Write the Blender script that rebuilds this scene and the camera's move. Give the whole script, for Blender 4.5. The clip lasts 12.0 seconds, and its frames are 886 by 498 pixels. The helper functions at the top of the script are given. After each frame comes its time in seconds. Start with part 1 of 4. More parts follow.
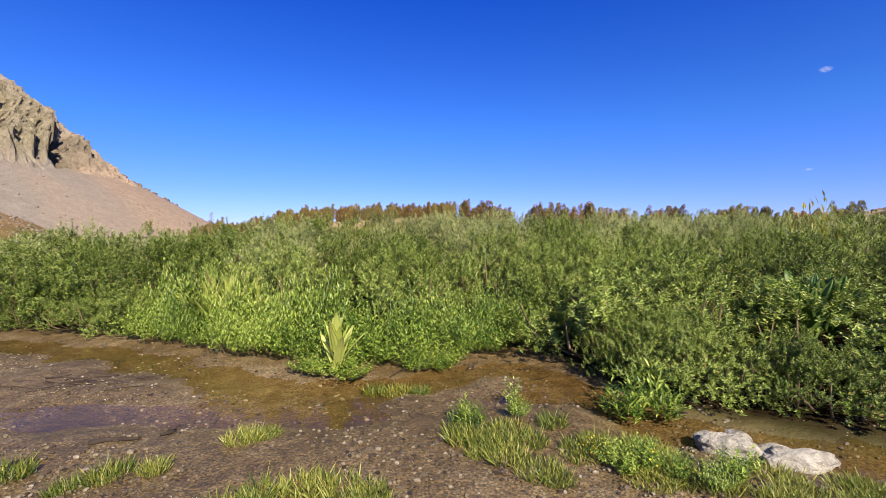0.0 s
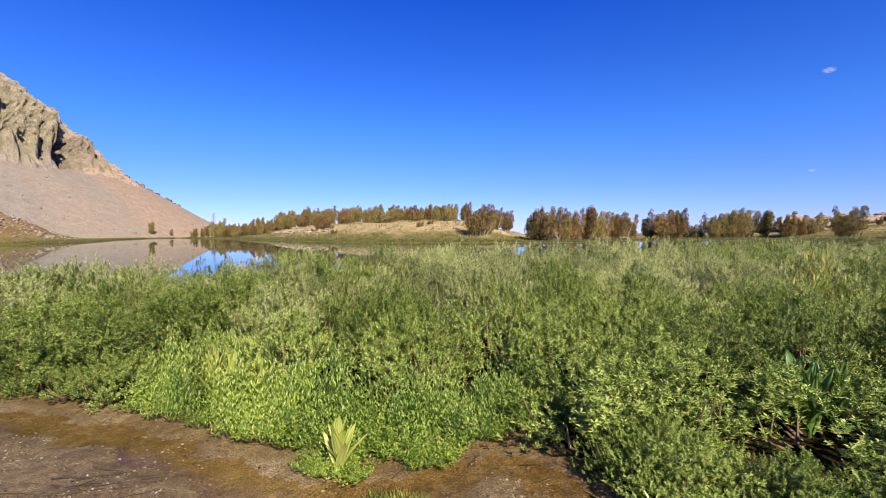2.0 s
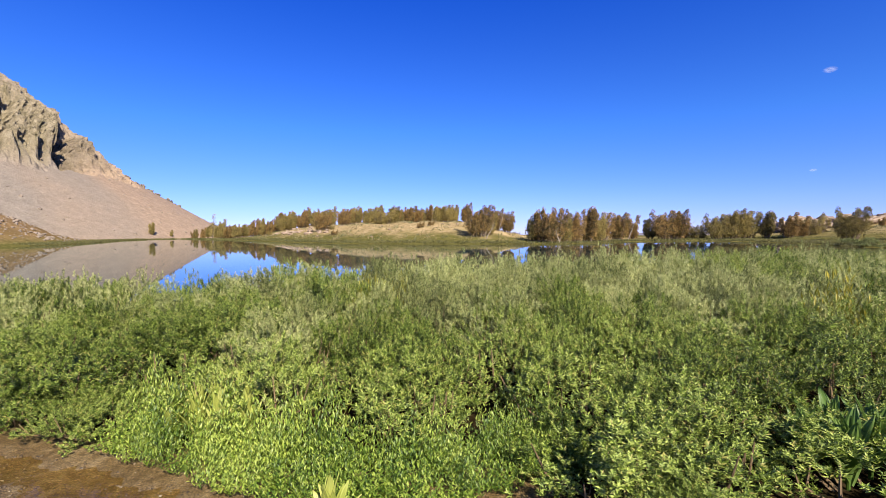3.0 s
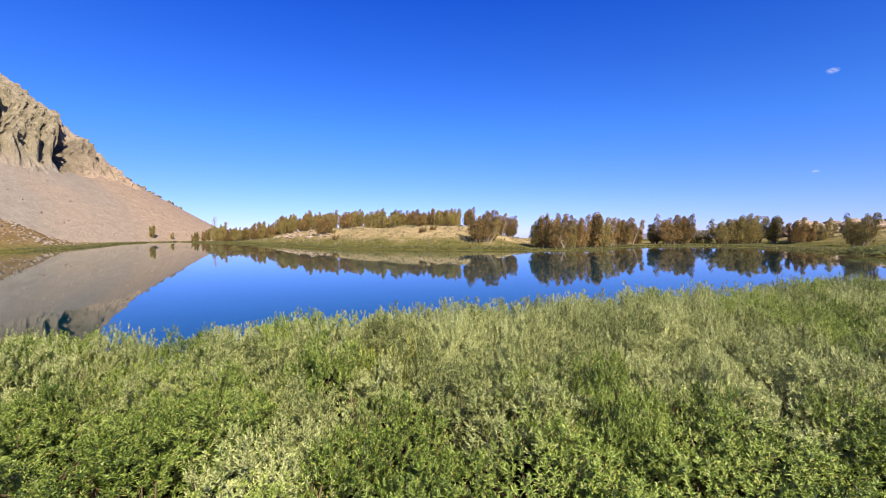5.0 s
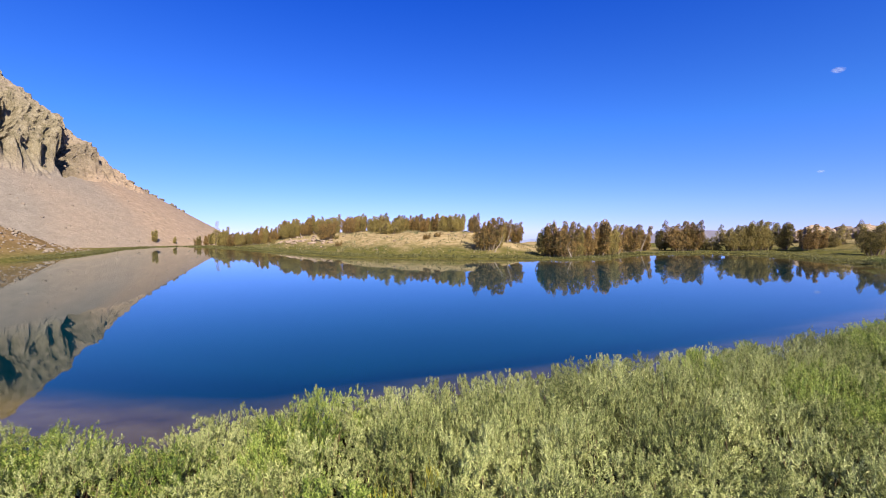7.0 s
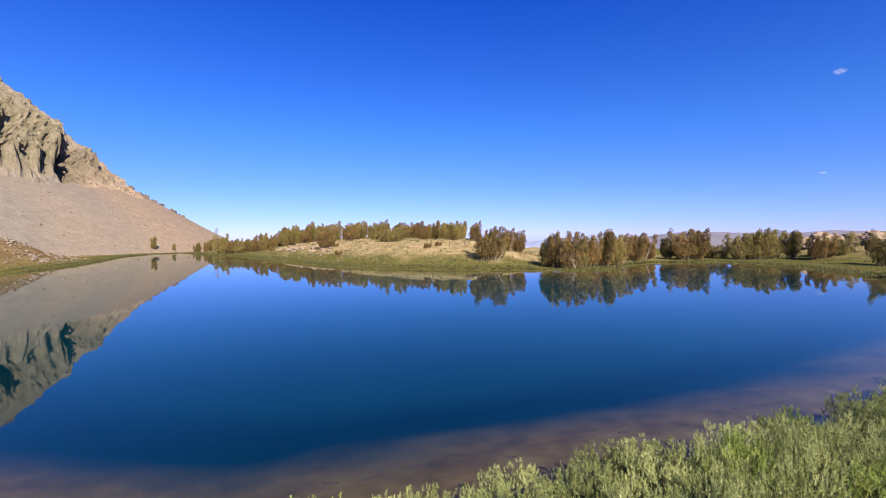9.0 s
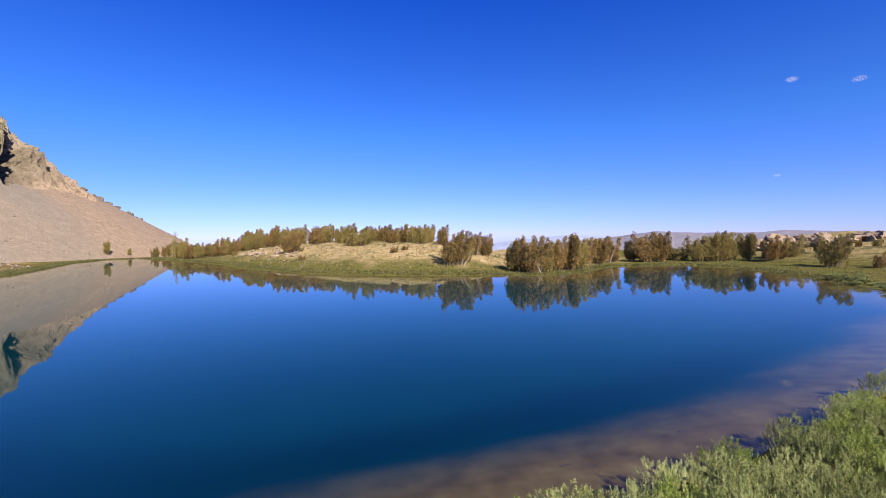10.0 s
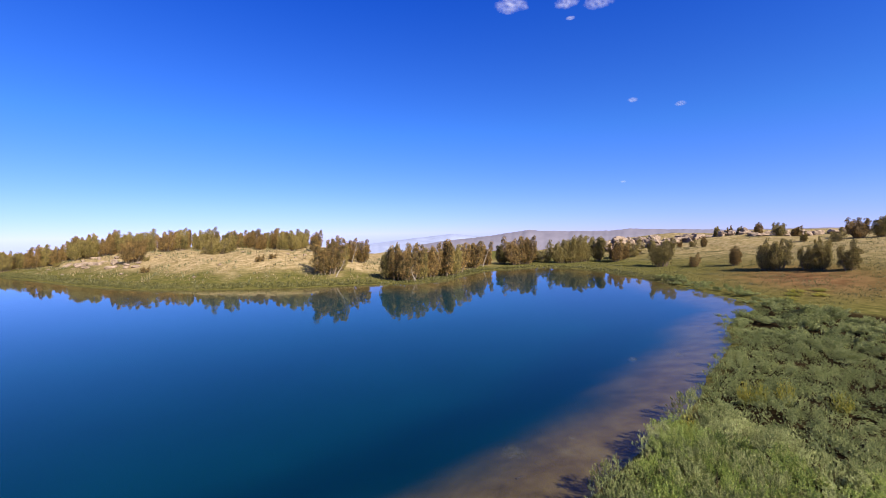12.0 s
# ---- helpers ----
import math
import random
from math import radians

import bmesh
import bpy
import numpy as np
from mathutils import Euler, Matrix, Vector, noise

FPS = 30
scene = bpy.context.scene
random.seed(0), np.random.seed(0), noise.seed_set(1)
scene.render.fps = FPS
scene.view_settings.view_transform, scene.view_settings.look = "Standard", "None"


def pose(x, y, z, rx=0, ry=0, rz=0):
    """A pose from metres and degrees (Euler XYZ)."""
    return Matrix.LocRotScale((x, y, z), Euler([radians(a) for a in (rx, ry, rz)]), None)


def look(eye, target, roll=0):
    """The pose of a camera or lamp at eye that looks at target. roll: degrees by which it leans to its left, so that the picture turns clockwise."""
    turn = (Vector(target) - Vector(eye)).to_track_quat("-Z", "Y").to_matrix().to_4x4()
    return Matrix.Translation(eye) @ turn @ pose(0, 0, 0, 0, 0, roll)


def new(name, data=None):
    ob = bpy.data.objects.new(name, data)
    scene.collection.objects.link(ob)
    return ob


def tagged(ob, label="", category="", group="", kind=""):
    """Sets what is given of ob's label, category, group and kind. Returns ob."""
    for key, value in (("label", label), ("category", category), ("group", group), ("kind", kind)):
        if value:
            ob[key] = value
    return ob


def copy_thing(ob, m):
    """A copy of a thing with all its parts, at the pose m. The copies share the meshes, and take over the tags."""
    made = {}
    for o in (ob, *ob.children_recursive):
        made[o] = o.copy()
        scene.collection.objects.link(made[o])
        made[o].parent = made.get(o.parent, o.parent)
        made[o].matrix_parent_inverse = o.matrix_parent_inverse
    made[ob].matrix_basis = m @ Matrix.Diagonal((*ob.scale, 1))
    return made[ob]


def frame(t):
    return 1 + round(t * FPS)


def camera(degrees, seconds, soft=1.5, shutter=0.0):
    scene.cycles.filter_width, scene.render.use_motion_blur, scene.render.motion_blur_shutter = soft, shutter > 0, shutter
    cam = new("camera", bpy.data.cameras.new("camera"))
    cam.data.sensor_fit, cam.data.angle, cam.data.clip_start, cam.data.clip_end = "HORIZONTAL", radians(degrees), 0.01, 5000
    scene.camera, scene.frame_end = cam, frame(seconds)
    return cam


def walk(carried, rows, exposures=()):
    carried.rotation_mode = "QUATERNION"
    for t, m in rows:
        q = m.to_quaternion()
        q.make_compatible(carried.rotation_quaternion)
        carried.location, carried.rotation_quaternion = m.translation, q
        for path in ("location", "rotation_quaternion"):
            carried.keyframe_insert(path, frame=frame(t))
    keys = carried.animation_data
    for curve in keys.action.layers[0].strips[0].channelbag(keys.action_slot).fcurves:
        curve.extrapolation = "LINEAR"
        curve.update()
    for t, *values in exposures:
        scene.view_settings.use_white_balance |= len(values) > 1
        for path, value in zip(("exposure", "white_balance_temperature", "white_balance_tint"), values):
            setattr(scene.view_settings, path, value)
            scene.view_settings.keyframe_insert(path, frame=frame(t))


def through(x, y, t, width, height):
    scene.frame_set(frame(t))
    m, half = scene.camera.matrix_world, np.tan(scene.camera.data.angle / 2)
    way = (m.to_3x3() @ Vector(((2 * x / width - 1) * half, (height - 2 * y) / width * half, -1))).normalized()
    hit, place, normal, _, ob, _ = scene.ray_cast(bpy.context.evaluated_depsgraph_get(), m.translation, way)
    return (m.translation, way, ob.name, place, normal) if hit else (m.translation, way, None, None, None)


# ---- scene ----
cam = camera(91.3, 12.0, soft=0.6)
PATH = [
    (0.0, pose(0.000, 0.000, 1.342, 87.68, 0.42, -0.53)),
    (0.5, pose(0.000, -0.009, 1.479, 87.75, 0.28, -0.55)),
    (1.0, pose(0.000, -0.034, 1.694, 87.75, 0.22, -0.49)),
    (1.5, pose(-0.017, -0.026, 1.909, 87.74, 0.22, -0.39)),
    (2.0, pose(0.000, 0.009, 2.081, 87.67, 0.23, -0.31)),
    (2.5, pose(0.009, 0.155, 2.193, 87.66, 0.28, -0.26)),
    (4.5, pose(-0.18, 1.10, 2.97, 87.76, 0.17, -0.11)),
    (5.0, pose(-0.22, 1.45, 3.28, 87.75, 0.20, -0.06)),
    (5.5, pose(-0.29, 1.83, 3.62, 87.73, 0.22, 0.06)),
    (6.0, pose(-0.41, 2.25, 3.97, 87.76, 0.17, 0.15)),
    (6.5, pose(-0.50, 2.57, 4.34, 87.77, 0.20, 0.26)),
    (7.0, pose(-0.56, 2.92, 4.71, 87.80, 0.22, 0.31)),
    (9.0, pose(-0.52, 4.55, 6.16, 88.07, 0.34, 0.49)),
    (9.5, pose(0.10, 5.05, 6.49, 88.15, 0.46, -0.75)),
    (10.0, pose(0.84, 5.58, 6.82, 88.18, 0.61, -3.07)),
    (10.5, pose(1.66, 5.93, 7.18, 88.19, 0.83, -6.70)),
    (11.0, pose(2.37, 6.21, 7.58, 88.06, 0.80, -10.98)),
    (11.5, pose(2.81, 6.81, 7.94, 87.91, 0.86, -15.01)),
    (12.0, pose(3.26, 7.22, 8.26, 87.85, 0.96, -18.05)),
]
walk(cam, PATH, exposures=[(0.0, 1.24), (0.5, 1.34), (6.0, 1.36), (9.0, 1.26), (10.0, 1.26), (12.0, 1.3)])

# ---- light: clear high-mountain sky, sun behind the camera, to its right ----
SUN_FROM = Vector((0.4, -0.917, 0.0)).normalized()
SUN_HEIGHT = radians(38)
world = bpy.data.worlds.new("sky")
scene.world = world
world.use_nodes = True
wt = world.node_tree
sky = wt.nodes.new("ShaderNodeTexSky")
sky.sky_type = "NISHITA"
sky.sun_disc = False
sky.sun_elevation = SUN_HEIGHT
sky.sun_rotation = math.atan2(SUN_FROM.x, SUN_FROM.y)
sky.altitude = 3000
sky.air_density = 1.0
sky.dust_density = 0.0
sky.ozone_density = 3.0
# thin mountain air: paler and softer low down, a deeper blue overhead
coord = wt.nodes.new("ShaderNodeTexCoord")
split = wt.nodes.new("ShaderNodeSeparateXYZ")
wt.links.new(coord.outputs["Generated"], split.inputs[0])
air = wt.nodes.new("ShaderNodeValToRGB")
for e, (at, col) in zip([air.color_ramp.elements[0], air.color_ramp.elements[1]] + [air.color_ramp.elements.new(0.5) for i in range(3)],
                        [(0.0, (0.245, 0.255, 0.54)), (1.0, (0.03, 0.2, 0.76)), (0.06, (0.24, 0.28, 0.59)), (0.22, (0.147, 0.316, 0.64)), (0.5, (0.038, 0.215, 0.76))]):
    e.position, e.color = at, (*col, 1)
wt.links.new(split.outputs[2], air.inputs["Fac"])
tone = wt.nodes.new("ShaderNodeMix")
tone.data_type, tone.blend_type = "RGBA", "MULTIPLY"
tone.inputs[0].default_value = 1.0
wt.links.new(sky.outputs[0], tone.inputs[6])
wt.links.new(air.outputs[0], tone.inputs[7])
wt.links.new(tone.outputs[2], wt.nodes["Background"].inputs["Color"])
wt.nodes["Background"].inputs["Strength"].default_value = 0.13

sun = new("sun", bpy.data.lights.new("sun", "SUN"))
sun.data.energy = 5.0
sun.data.angle = radians(0.53)
sun.data.color = (1.0, 0.9, 0.74)
sun_way = Vector((SUN_FROM.x * math.cos(SUN_HEIGHT), SUN_FROM.y * math.cos(SUN_HEIGHT), math.sin(SUN_HEIGHT)))
sun.matrix_world = look((0, 0, 60), Vector((0, 0, 60)) - sun_way)


# ---- materials ----
class Nodes:
    """Small shorthand for building a node material."""

    def __init__(self, name):
        self.mat = bpy.data.materials.new(name)
        self.mat.use_nodes = True
        self.tree = self.mat.node_tree
        self.bsdf = self.tree.nodes["Principled BSDF"]
        self.out = self.tree.nodes["Material Output"]
        self.place = self.add("ShaderNodeNewGeometry").outputs["Position"]

    def add(self, kind, **values):
        node = self.tree.nodes.new(kind)
        for key, value in values.items():
            node.inputs[key].default_value = value
        return node

    def link(self, a, b):
        self.tree.links.new(a, b)

    def noise(self, scale, detail=4.0, rough=0.55, stretch=None):
        n = self.add("ShaderNodeTexNoise", Scale=scale, Detail=detail, Roughness=rough)
        src = self.place
        if stretch:
            m = self.add("ShaderNodeMapping", Scale=stretch)
            self.link(src, m.inputs["Vector"])
            src = m.outputs[0]
        self.link(src, n.inputs["Vector"])
        return n.outputs["Fac"]

    def ramp(self, fac, stops):
        r = self.add("ShaderNodeValToRGB")
        el = r.color_ramp.elements
        while len(el) < len(stops):
            el.new(0.5)
        for e, (at, col) in zip(el, stops):
            e.position, e.color = at, (*col, 1)
        self.link(fac, r.inputs["Fac"])
        return r.outputs["Color"]

    def mix(self, fac, a, b, blend="MIX"):
        m = self.tree.nodes.new("ShaderNodeMix")
        m.data_type, m.blend_type = "RGBA", blend
        for sock, v in ((m.inputs[0], fac), (m.inputs[6], a), (m.inputs[7], b)):
            if isinstance(v, (int, float)):
                sock.default_value = v
            elif isinstance(v, tuple):
                sock.default_value = (*v, 1)
            else:
                self.link(v, sock)
        return m.outputs[2]

    def math(self, op, a, b=0.0, clamp=False):
        m = self.tree.nodes.new("ShaderNodeMath")
        m.operation, m.use_clamp = op, clamp
        for sock, v in zip(m.inputs, (a, b)):
            if isinstance(v, (int, float)):
                sock.default_value = v
            else:
                self.link(v, sock)
        return m.outputs[0]

    def bump(self, height, strength, distance):
        b = self.add("ShaderNodeBump", Strength=strength)
        if isinstance(distance, (int, float)):
            b.inputs["Distance"].default_value = distance
        else:
            self.link(distance, b.inputs["Distance"])
        self.link(height, b.inputs["Height"])
        self.link(b.outputs[0], self.bsdf.inputs["Normal"])

    def done(self, color, rough=0.8, spec=0.3):
        self.link(color, self.bsdf.inputs["Base Color"])
        if isinstance(rough, (int, float)):
            self.bsdf.inputs["Roughness"].default_value = rough
        else:
            self.link(rough, self.bsdf.inputs["Roughness"])
        self.bsdf.inputs["Specular IOR Level"].default_value = spec
        return self.mat


def leaf_material(name, dark, mid, light, through=0.35, rough=0.5, patch=0.8, tint=None, spec=0.4, other=None):
    """Leaves that differ one by one and in patches, and let some light through."""
    n = Nodes(name)
    rnd = n.add("ShaderNodeNewGeometry").outputs["Random Per Island"]
    info = n.add("ShaderNodeObjectInfo").outputs["Random"]
    big = n.noise(patch, 2.0)
    f = n.math("ADD", n.math("MULTIPLY", rnd, 0.56), n.math("MULTIPLY", big, 0.44))
    f = n.math("ADD", f, n.math("MULTIPLY", n.math("SUBTRACT", info, 0.5), 0.25), True)
    col = n.ramp(f, [(0.24, dark), (0.5, mid), (0.82, light)])
    if tint:
        col = n.mix(n.math("MULTIPLY", n.math("GREATER_THAN", rnd, 0.93), 0.7), col, tint)
    if other:
        col = n.mix(n.math("MULTIPLY", n.math("GREATER_THAN", info, 0.45), 0.85), col, n.mix(1.0, col, other, "MULTIPLY"))
    n.done(col, rough, spec)
    tr = n.add("ShaderNodeBsdfTranslucent")
    n.link(n.mix(0.5, col, light), tr.inputs["Color"])
    mixer = n.add("ShaderNodeMixShader", Fac=through)
    n.link(n.bsdf.outputs[0], mixer.inputs[1])
    n.link(tr.outputs[0], mixer.inputs[2])
    n.link(mixer.outputs[0], n.out.inputs["Surface"])
    return n.mat


def ground_material():
    """Mud and gravel, meadow, dry tan grass, red meadow and the lake's bed, by the zones laid down in the plan."""
    n = Nodes("ground")
    zone = n.add("ShaderNodeVertexColor")
    zone.layer_name = "zone"
    sep = n.add("ShaderNodeSeparateColor")
    n.link(zone.outputs["Color"], sep.inputs["Color"])
    mud_m, dry_m, deep_m = sep.outputs[0], sep.outputs[1], sep.outputs[2]
    fine, mid, big = n.noise(60, 6), n.noise(9, 5), n.noise(0.9, 3)
    far = n.noise(0.12, 6, 0.65)
    meadow = n.ramp(n.noise(1.3, 6, 0.7), [(0.3, (0.036, 0.037, 0.011)), (0.5, (0.082, 0.076, 0.022)), (0.7, (0.148, 0.123, 0.045))])
    dry = n.ramp(n.noise(0.8, 8, 0.78), [(0.3, (0.085, 0.07, 0.028)), (0.45, (0.20, 0.148, 0.07)), (0.58, (0.32, 0.24, 0.135)), (0.75, (0.43, 0.325, 0.2))])
    mud = n.ramp(n.math("ADD", n.math("MULTIPLY", mid, 0.5), n.math("MULTIPLY", big, 0.5)),
                 [(0.32, (0.05, 0.031, 0.012)), (0.5, (0.105, 0.071, 0.031)), (0.68, (0.175, 0.132, 0.072))])
    grit = n.ramp(n.noise(85, 3, 0.75), [(0.36, (0.3, 0.28, 0.26)), (0.52, (0.95, 0.93, 0.9)), (0.68, (2.1, 2.0, 1.85))])
    mud = n.mix(1.0, mud, grit, "MULTIPLY")
    red = n.ramp(n.noise(0.5, 5), [(0.4, (0.1, 0.05, 0.024)), (0.6, (0.165, 0.09, 0.042))])
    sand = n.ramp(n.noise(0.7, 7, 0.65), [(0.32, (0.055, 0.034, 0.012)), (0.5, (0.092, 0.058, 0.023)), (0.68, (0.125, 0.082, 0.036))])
    # blue of deep water painted onto the bed, standing in for light the water absorbs
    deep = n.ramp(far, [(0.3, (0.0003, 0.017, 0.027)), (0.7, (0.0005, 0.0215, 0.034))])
    # dark leaf litter, with the shade under the willows put into its colour
    shaded_litter = n.ramp(n.noise(7, 5), [(0.35, (0.012, 0.008, 0.004)), (0.65, (0.03, 0.022, 0.011))])
    alpha = zone.outputs["Alpha"]
    col = n.mix(dry_m, meadow, dry)
    col = n.mix(alpha, red, col)
    col = n.mix(mud_m, col, mud)
    col = n.mix(deep_m, col, shaded_litter)
    sepz = n.add("ShaderNodeSeparateXYZ")
    n.link(n.place, sepz.inputs[0])
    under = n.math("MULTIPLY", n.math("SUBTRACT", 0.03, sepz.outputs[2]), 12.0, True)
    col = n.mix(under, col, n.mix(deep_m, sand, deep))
    h = n.math("ADD", n.math("MULTIPLY", fine, 0.35), mid)
    n.bump(h, 0.7, 0.03)
    wet = n.math("MULTIPLY", mud_m, n.math("SUBTRACT", 0.62, n.math("MULTIPLY", big, 0.3)))
    rough = n.math("SUBTRACT", 0.95, wet)
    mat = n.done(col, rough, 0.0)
    n.link(n.math("MULTIPLY", n.math("MULTIPLY", mud_m, 0.45), n.math("SUBTRACT", 1.0, under)), n.bsdf.inputs["Specular IOR Level"])
    return mat


def water_material(name, tint, ripple, scale, calm=0.0, sheen=(1, 1, 1)):
    """A clear surface: what lies beneath shows through, and the sky mirrors at a low angle."""
    n = Nodes(name)
    fres = n.add("ShaderNodeFresnel", IOR=1.4)
    gloss = n.add("ShaderNodeBsdfGlossy", Roughness=calm, Color=(*sheen, 1))
    clear = n.add("ShaderNodeBsdfTransparent")
    clear.inputs["Color"].default_value = (*tint, 1)
    b = n.add("ShaderNodeBump", Strength=ripple, Distance=0.02)
    n.link(n.noise(scale, 3), b.inputs["Height"])
    n.link(b.outputs[0], gloss.inputs["Normal"])
    mixer = n.add("ShaderNodeMixShader")
    n.link(fres.outputs[0], mixer.inputs[0])
    n.link(clear.outputs[0], mixer.inputs[1])
    n.link(gloss.outputs[0], mixer.inputs[2])
    n.link(mixer.outputs[0], n.out.inputs["Surface"])
    return n.mat


def rock_material(name, a, b, c, scale, bump=0.6, dist=0.05):
    n = Nodes(name)
    f = n.math("ADD", n.math("MULTIPLY", n.noise(scale, 6, 0.65), 0.6), n.math("MULTIPLY", n.noise(scale * 9, 4, 0.6), 0.4))
    n.bump(n.noise(scale * 6, 8, 0.7), bump, dist)
    return n.done(n.ramp(f, [(0.35, a), (0.5, b), (0.66, c)]), 0.85, 0.25)


def mountain_material():
    """Grey and rosy scree below, darker greenish cliffs where it is steep."""
    n = Nodes("mountain_rock")
    geo = n.add("ShaderNodeNewGeometry")
    zone = n.add("ShaderNodeVertexColor")
    zone.layer_name = "zone"
    sep = n.add("ShaderNodeSeparateColor")
    n.link(zone.outputs["Color"], sep.inputs["Color"])
    streak = n.noise(0.05, 6, 0.6)
    scree_grey = n.ramp(n.noise(0.35, 8, 0.7), [(0.35, (0.165, 0.138, 0.112)), (0.65, (0.22, 0.185, 0.15))])
    scree_rose = n.ramp(n.noise(0.5, 8, 0.75), [(0.32, (0.185, 0.132, 0.092)), (0.55, (0.275, 0.198, 0.138)), (0.75, (0.36, 0.27, 0.195))])
    speck = n.ramp(n.noise(2.2, 5, 0.7), [(0.35, (0.8, 0.79, 0.78)), (0.5, (1, 1, 1)), (0.68, (1.2, 1.19, 1.17))])
    scree = n.mix(n.math("ADD", sep.outputs[1], n.math("MULTIPLY", n.math("SUBTRACT", streak, 0.5), 0.6), True), scree_grey, scree_rose)
    scree = n.mix(1.0, scree, speck, "MULTIPLY")
    cliff = n.ramp(n.noise(0.4, 9, 0.78, (1, 1, 0.4)), [(0.3, (0.07, 0.062, 0.04)), (0.4, (0.25, 0.215, 0.13)), (0.52, (0.39, 0.325, 0.215)), (0.68, (0.5, 0.43, 0.31))])
    tawny = n.ramp(n.noise(0.25, 9, 0.75), [(0.3, (0.06, 0.05, 0.035)), (0.42, (0.19, 0.15, 0.105)), (0.55, (0.3, 0.235, 0.165)), (0.72, (0.36, 0.3, 0.225))])
    cliff = n.mix(n.math("ADD", sep.outputs[1], n.math("MULTIPLY", n.math("SUBTRACT", n.noise(0.12, 5, 0.6), 0.5), 1.2), True), cliff, tawny)
    cliff = n.mix(1.0, cliff, speck, "MULTIPLY")
    # recesses between the ribs darkened: crevice shade put into the rock's colour
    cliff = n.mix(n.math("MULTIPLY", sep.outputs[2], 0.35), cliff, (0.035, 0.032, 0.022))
    col = n.mix(sep.outputs[0], scree, cliff)
    n.bump(n.noise(0.7, 10, 0.8), 1.0, n.math("ADD", 0.6, n.math("MULTIPLY", sep.outputs[0], 2.6)))
    return n.done(col, 0.9, 0.15)


def bark_material(name, a, b):
    n = Nodes(name)
    n.bump(n.noise(14, 6, 0.7, (1, 1, 0.25)), 0.6, 0.03)
    return n.done(n.ramp(n.noise(5, 6, 0.7, (1, 1, 0.3)), [(0.35, a), (0.65, b)]), 0.85, 0.2)


MAT_GROUND = ground_material()
MAT_LAKE = water_material("lake_water", (0.76, 0.91, 0.95), 0.012, 1.2, 0.02, (0.92, 0.97, 0.98))
MAT_PUDDLE = water_material("puddle_water", (0.9, 0.8, 0.62), 0.12, 9.0, 0.06, (0.62, 0.68, 0.6))
MAT_MOUNTAIN = mountain_material()
MAT_GRANITE = rock_material("granite", (0.1, 0.085, 0.066), (0.26, 0.235, 0.195), (0.4, 0.365, 0.31), 14, 0.8, 0.012)
MAT_SHORE_ROCK = rock_material("shore_rock", (0.1, 0.072, 0.05), (0.21, 0.155, 0.112), (0.33, 0.25, 0.19), 1.2, 0.6, 0.1)
MAT_SCREE_BLOCK = rock_material("scree_block", (0.10, 0.08, 0.06), (0.17, 0.135, 0.105), (0.24, 0.19, 0.15), 1.0, 0.6, 0.1)
MAT_CRAG = rock_material("crag", (0.045, 0.038, 0.03), (0.12, 0.098, 0.072), (0.22, 0.18, 0.135), 0.8, 0.7, 0.15)
MAT_BARK = bark_material("pine_bark", (0.07, 0.05, 0.033), (0.24, 0.185, 0.13))
MAT_DEAD = bark_material("dead_wood", (0.16, 0.13, 0.10), (0.34, 0.29, 0.23))
MAT_STEM = bark_material("willow_stem", (0.07, 0.045, 0.025), (0.2, 0.14, 0.08))
MAT_STICK = bark_material("wet_stick", (0.015, 0.01, 0.008), (0.05, 0.035, 0.025))
MAT_WILLOW = leaf_material("willow_leaf", (0.014, 0.028, 0.003), (0.11, 0.16, 0.018), (0.37, 0.43, 0.11), 0.12, 0.45, 0.5, (0.25, 0.19, 0.06), 0.25)
MAT_SILVER = leaf_material("silver_willow_leaf", (0.04, 0.052, 0.011), (0.21, 0.24, 0.075), (0.47, 0.48, 0.21), 0.12, 0.5, 0.5, (0.24, 0.2, 0.09), 0.25)
MAT_GOLD = leaf_material("golden_herb_leaf", (0.08, 0.1, 0.01), (0.18, 0.185, 0.02), (0.34, 0.29, 0.035), 0.4, 0.5, 1.0)
MAT_THICKET = leaf_material("thicket_leaf", (0.024, 0.034, 0.009), (0.12, 0.145, 0.045), (0.25, 0.265, 0.095), 0.11, 0.5, 0.2, None, 0.25)
MAT_HERB = leaf_material("herb_leaf", (0.03, 0.068, 0.006), (0.135, 0.205, 0.02), (0.34, 0.4, 0.075), 0.25, 0.45, 1.0)
MAT_LILY = leaf_material("corn_lily_leaf", (0.17, 0.22, 0.035), (0.32, 0.355, 0.075), (0.48, 0.48, 0.15), 0.35, 0.45, 2.0)
MAT_LILY_DARK = leaf_material("green_corn_lily_leaf", (0.045, 0.09, 0.014), (0.09, 0.16, 0.03), (0.18, 0.26, 0.06), 0.4, 0.45, 2.0)
MAT_GRASS = leaf_material("grass_blade", (0.045, 0.08, 0.008), (0.15, 0.18, 0.022), (0.34, 0.32, 0.07), 0.35, 0.5, 1.5, (0.4, 0.3, 0.13))
MAT_PINE = leaf_material("pine_needles", (0.026, 0.027, 0.008), (0.21, 0.13, 0.04), (0.5, 0.31, 0.11), 0.04, 0.6, 0.5, (0.28, 0.16, 0.05), 0.3, (0.68, 0.9, 0.8))
MAT_SEDGE = leaf_material("sedge", (0.045, 0.047, 0.013), (0.10, 0.098, 0.028), (0.19, 0.17, 0.06), 0.35, 0.5, 0.4)
MAT_DRY = leaf_material("dry_grass", (0.12, 0.095, 0.04), (0.26, 0.2, 0.095), (0.38, 0.3, 0.16), 0.3, 0.6, 0.4)
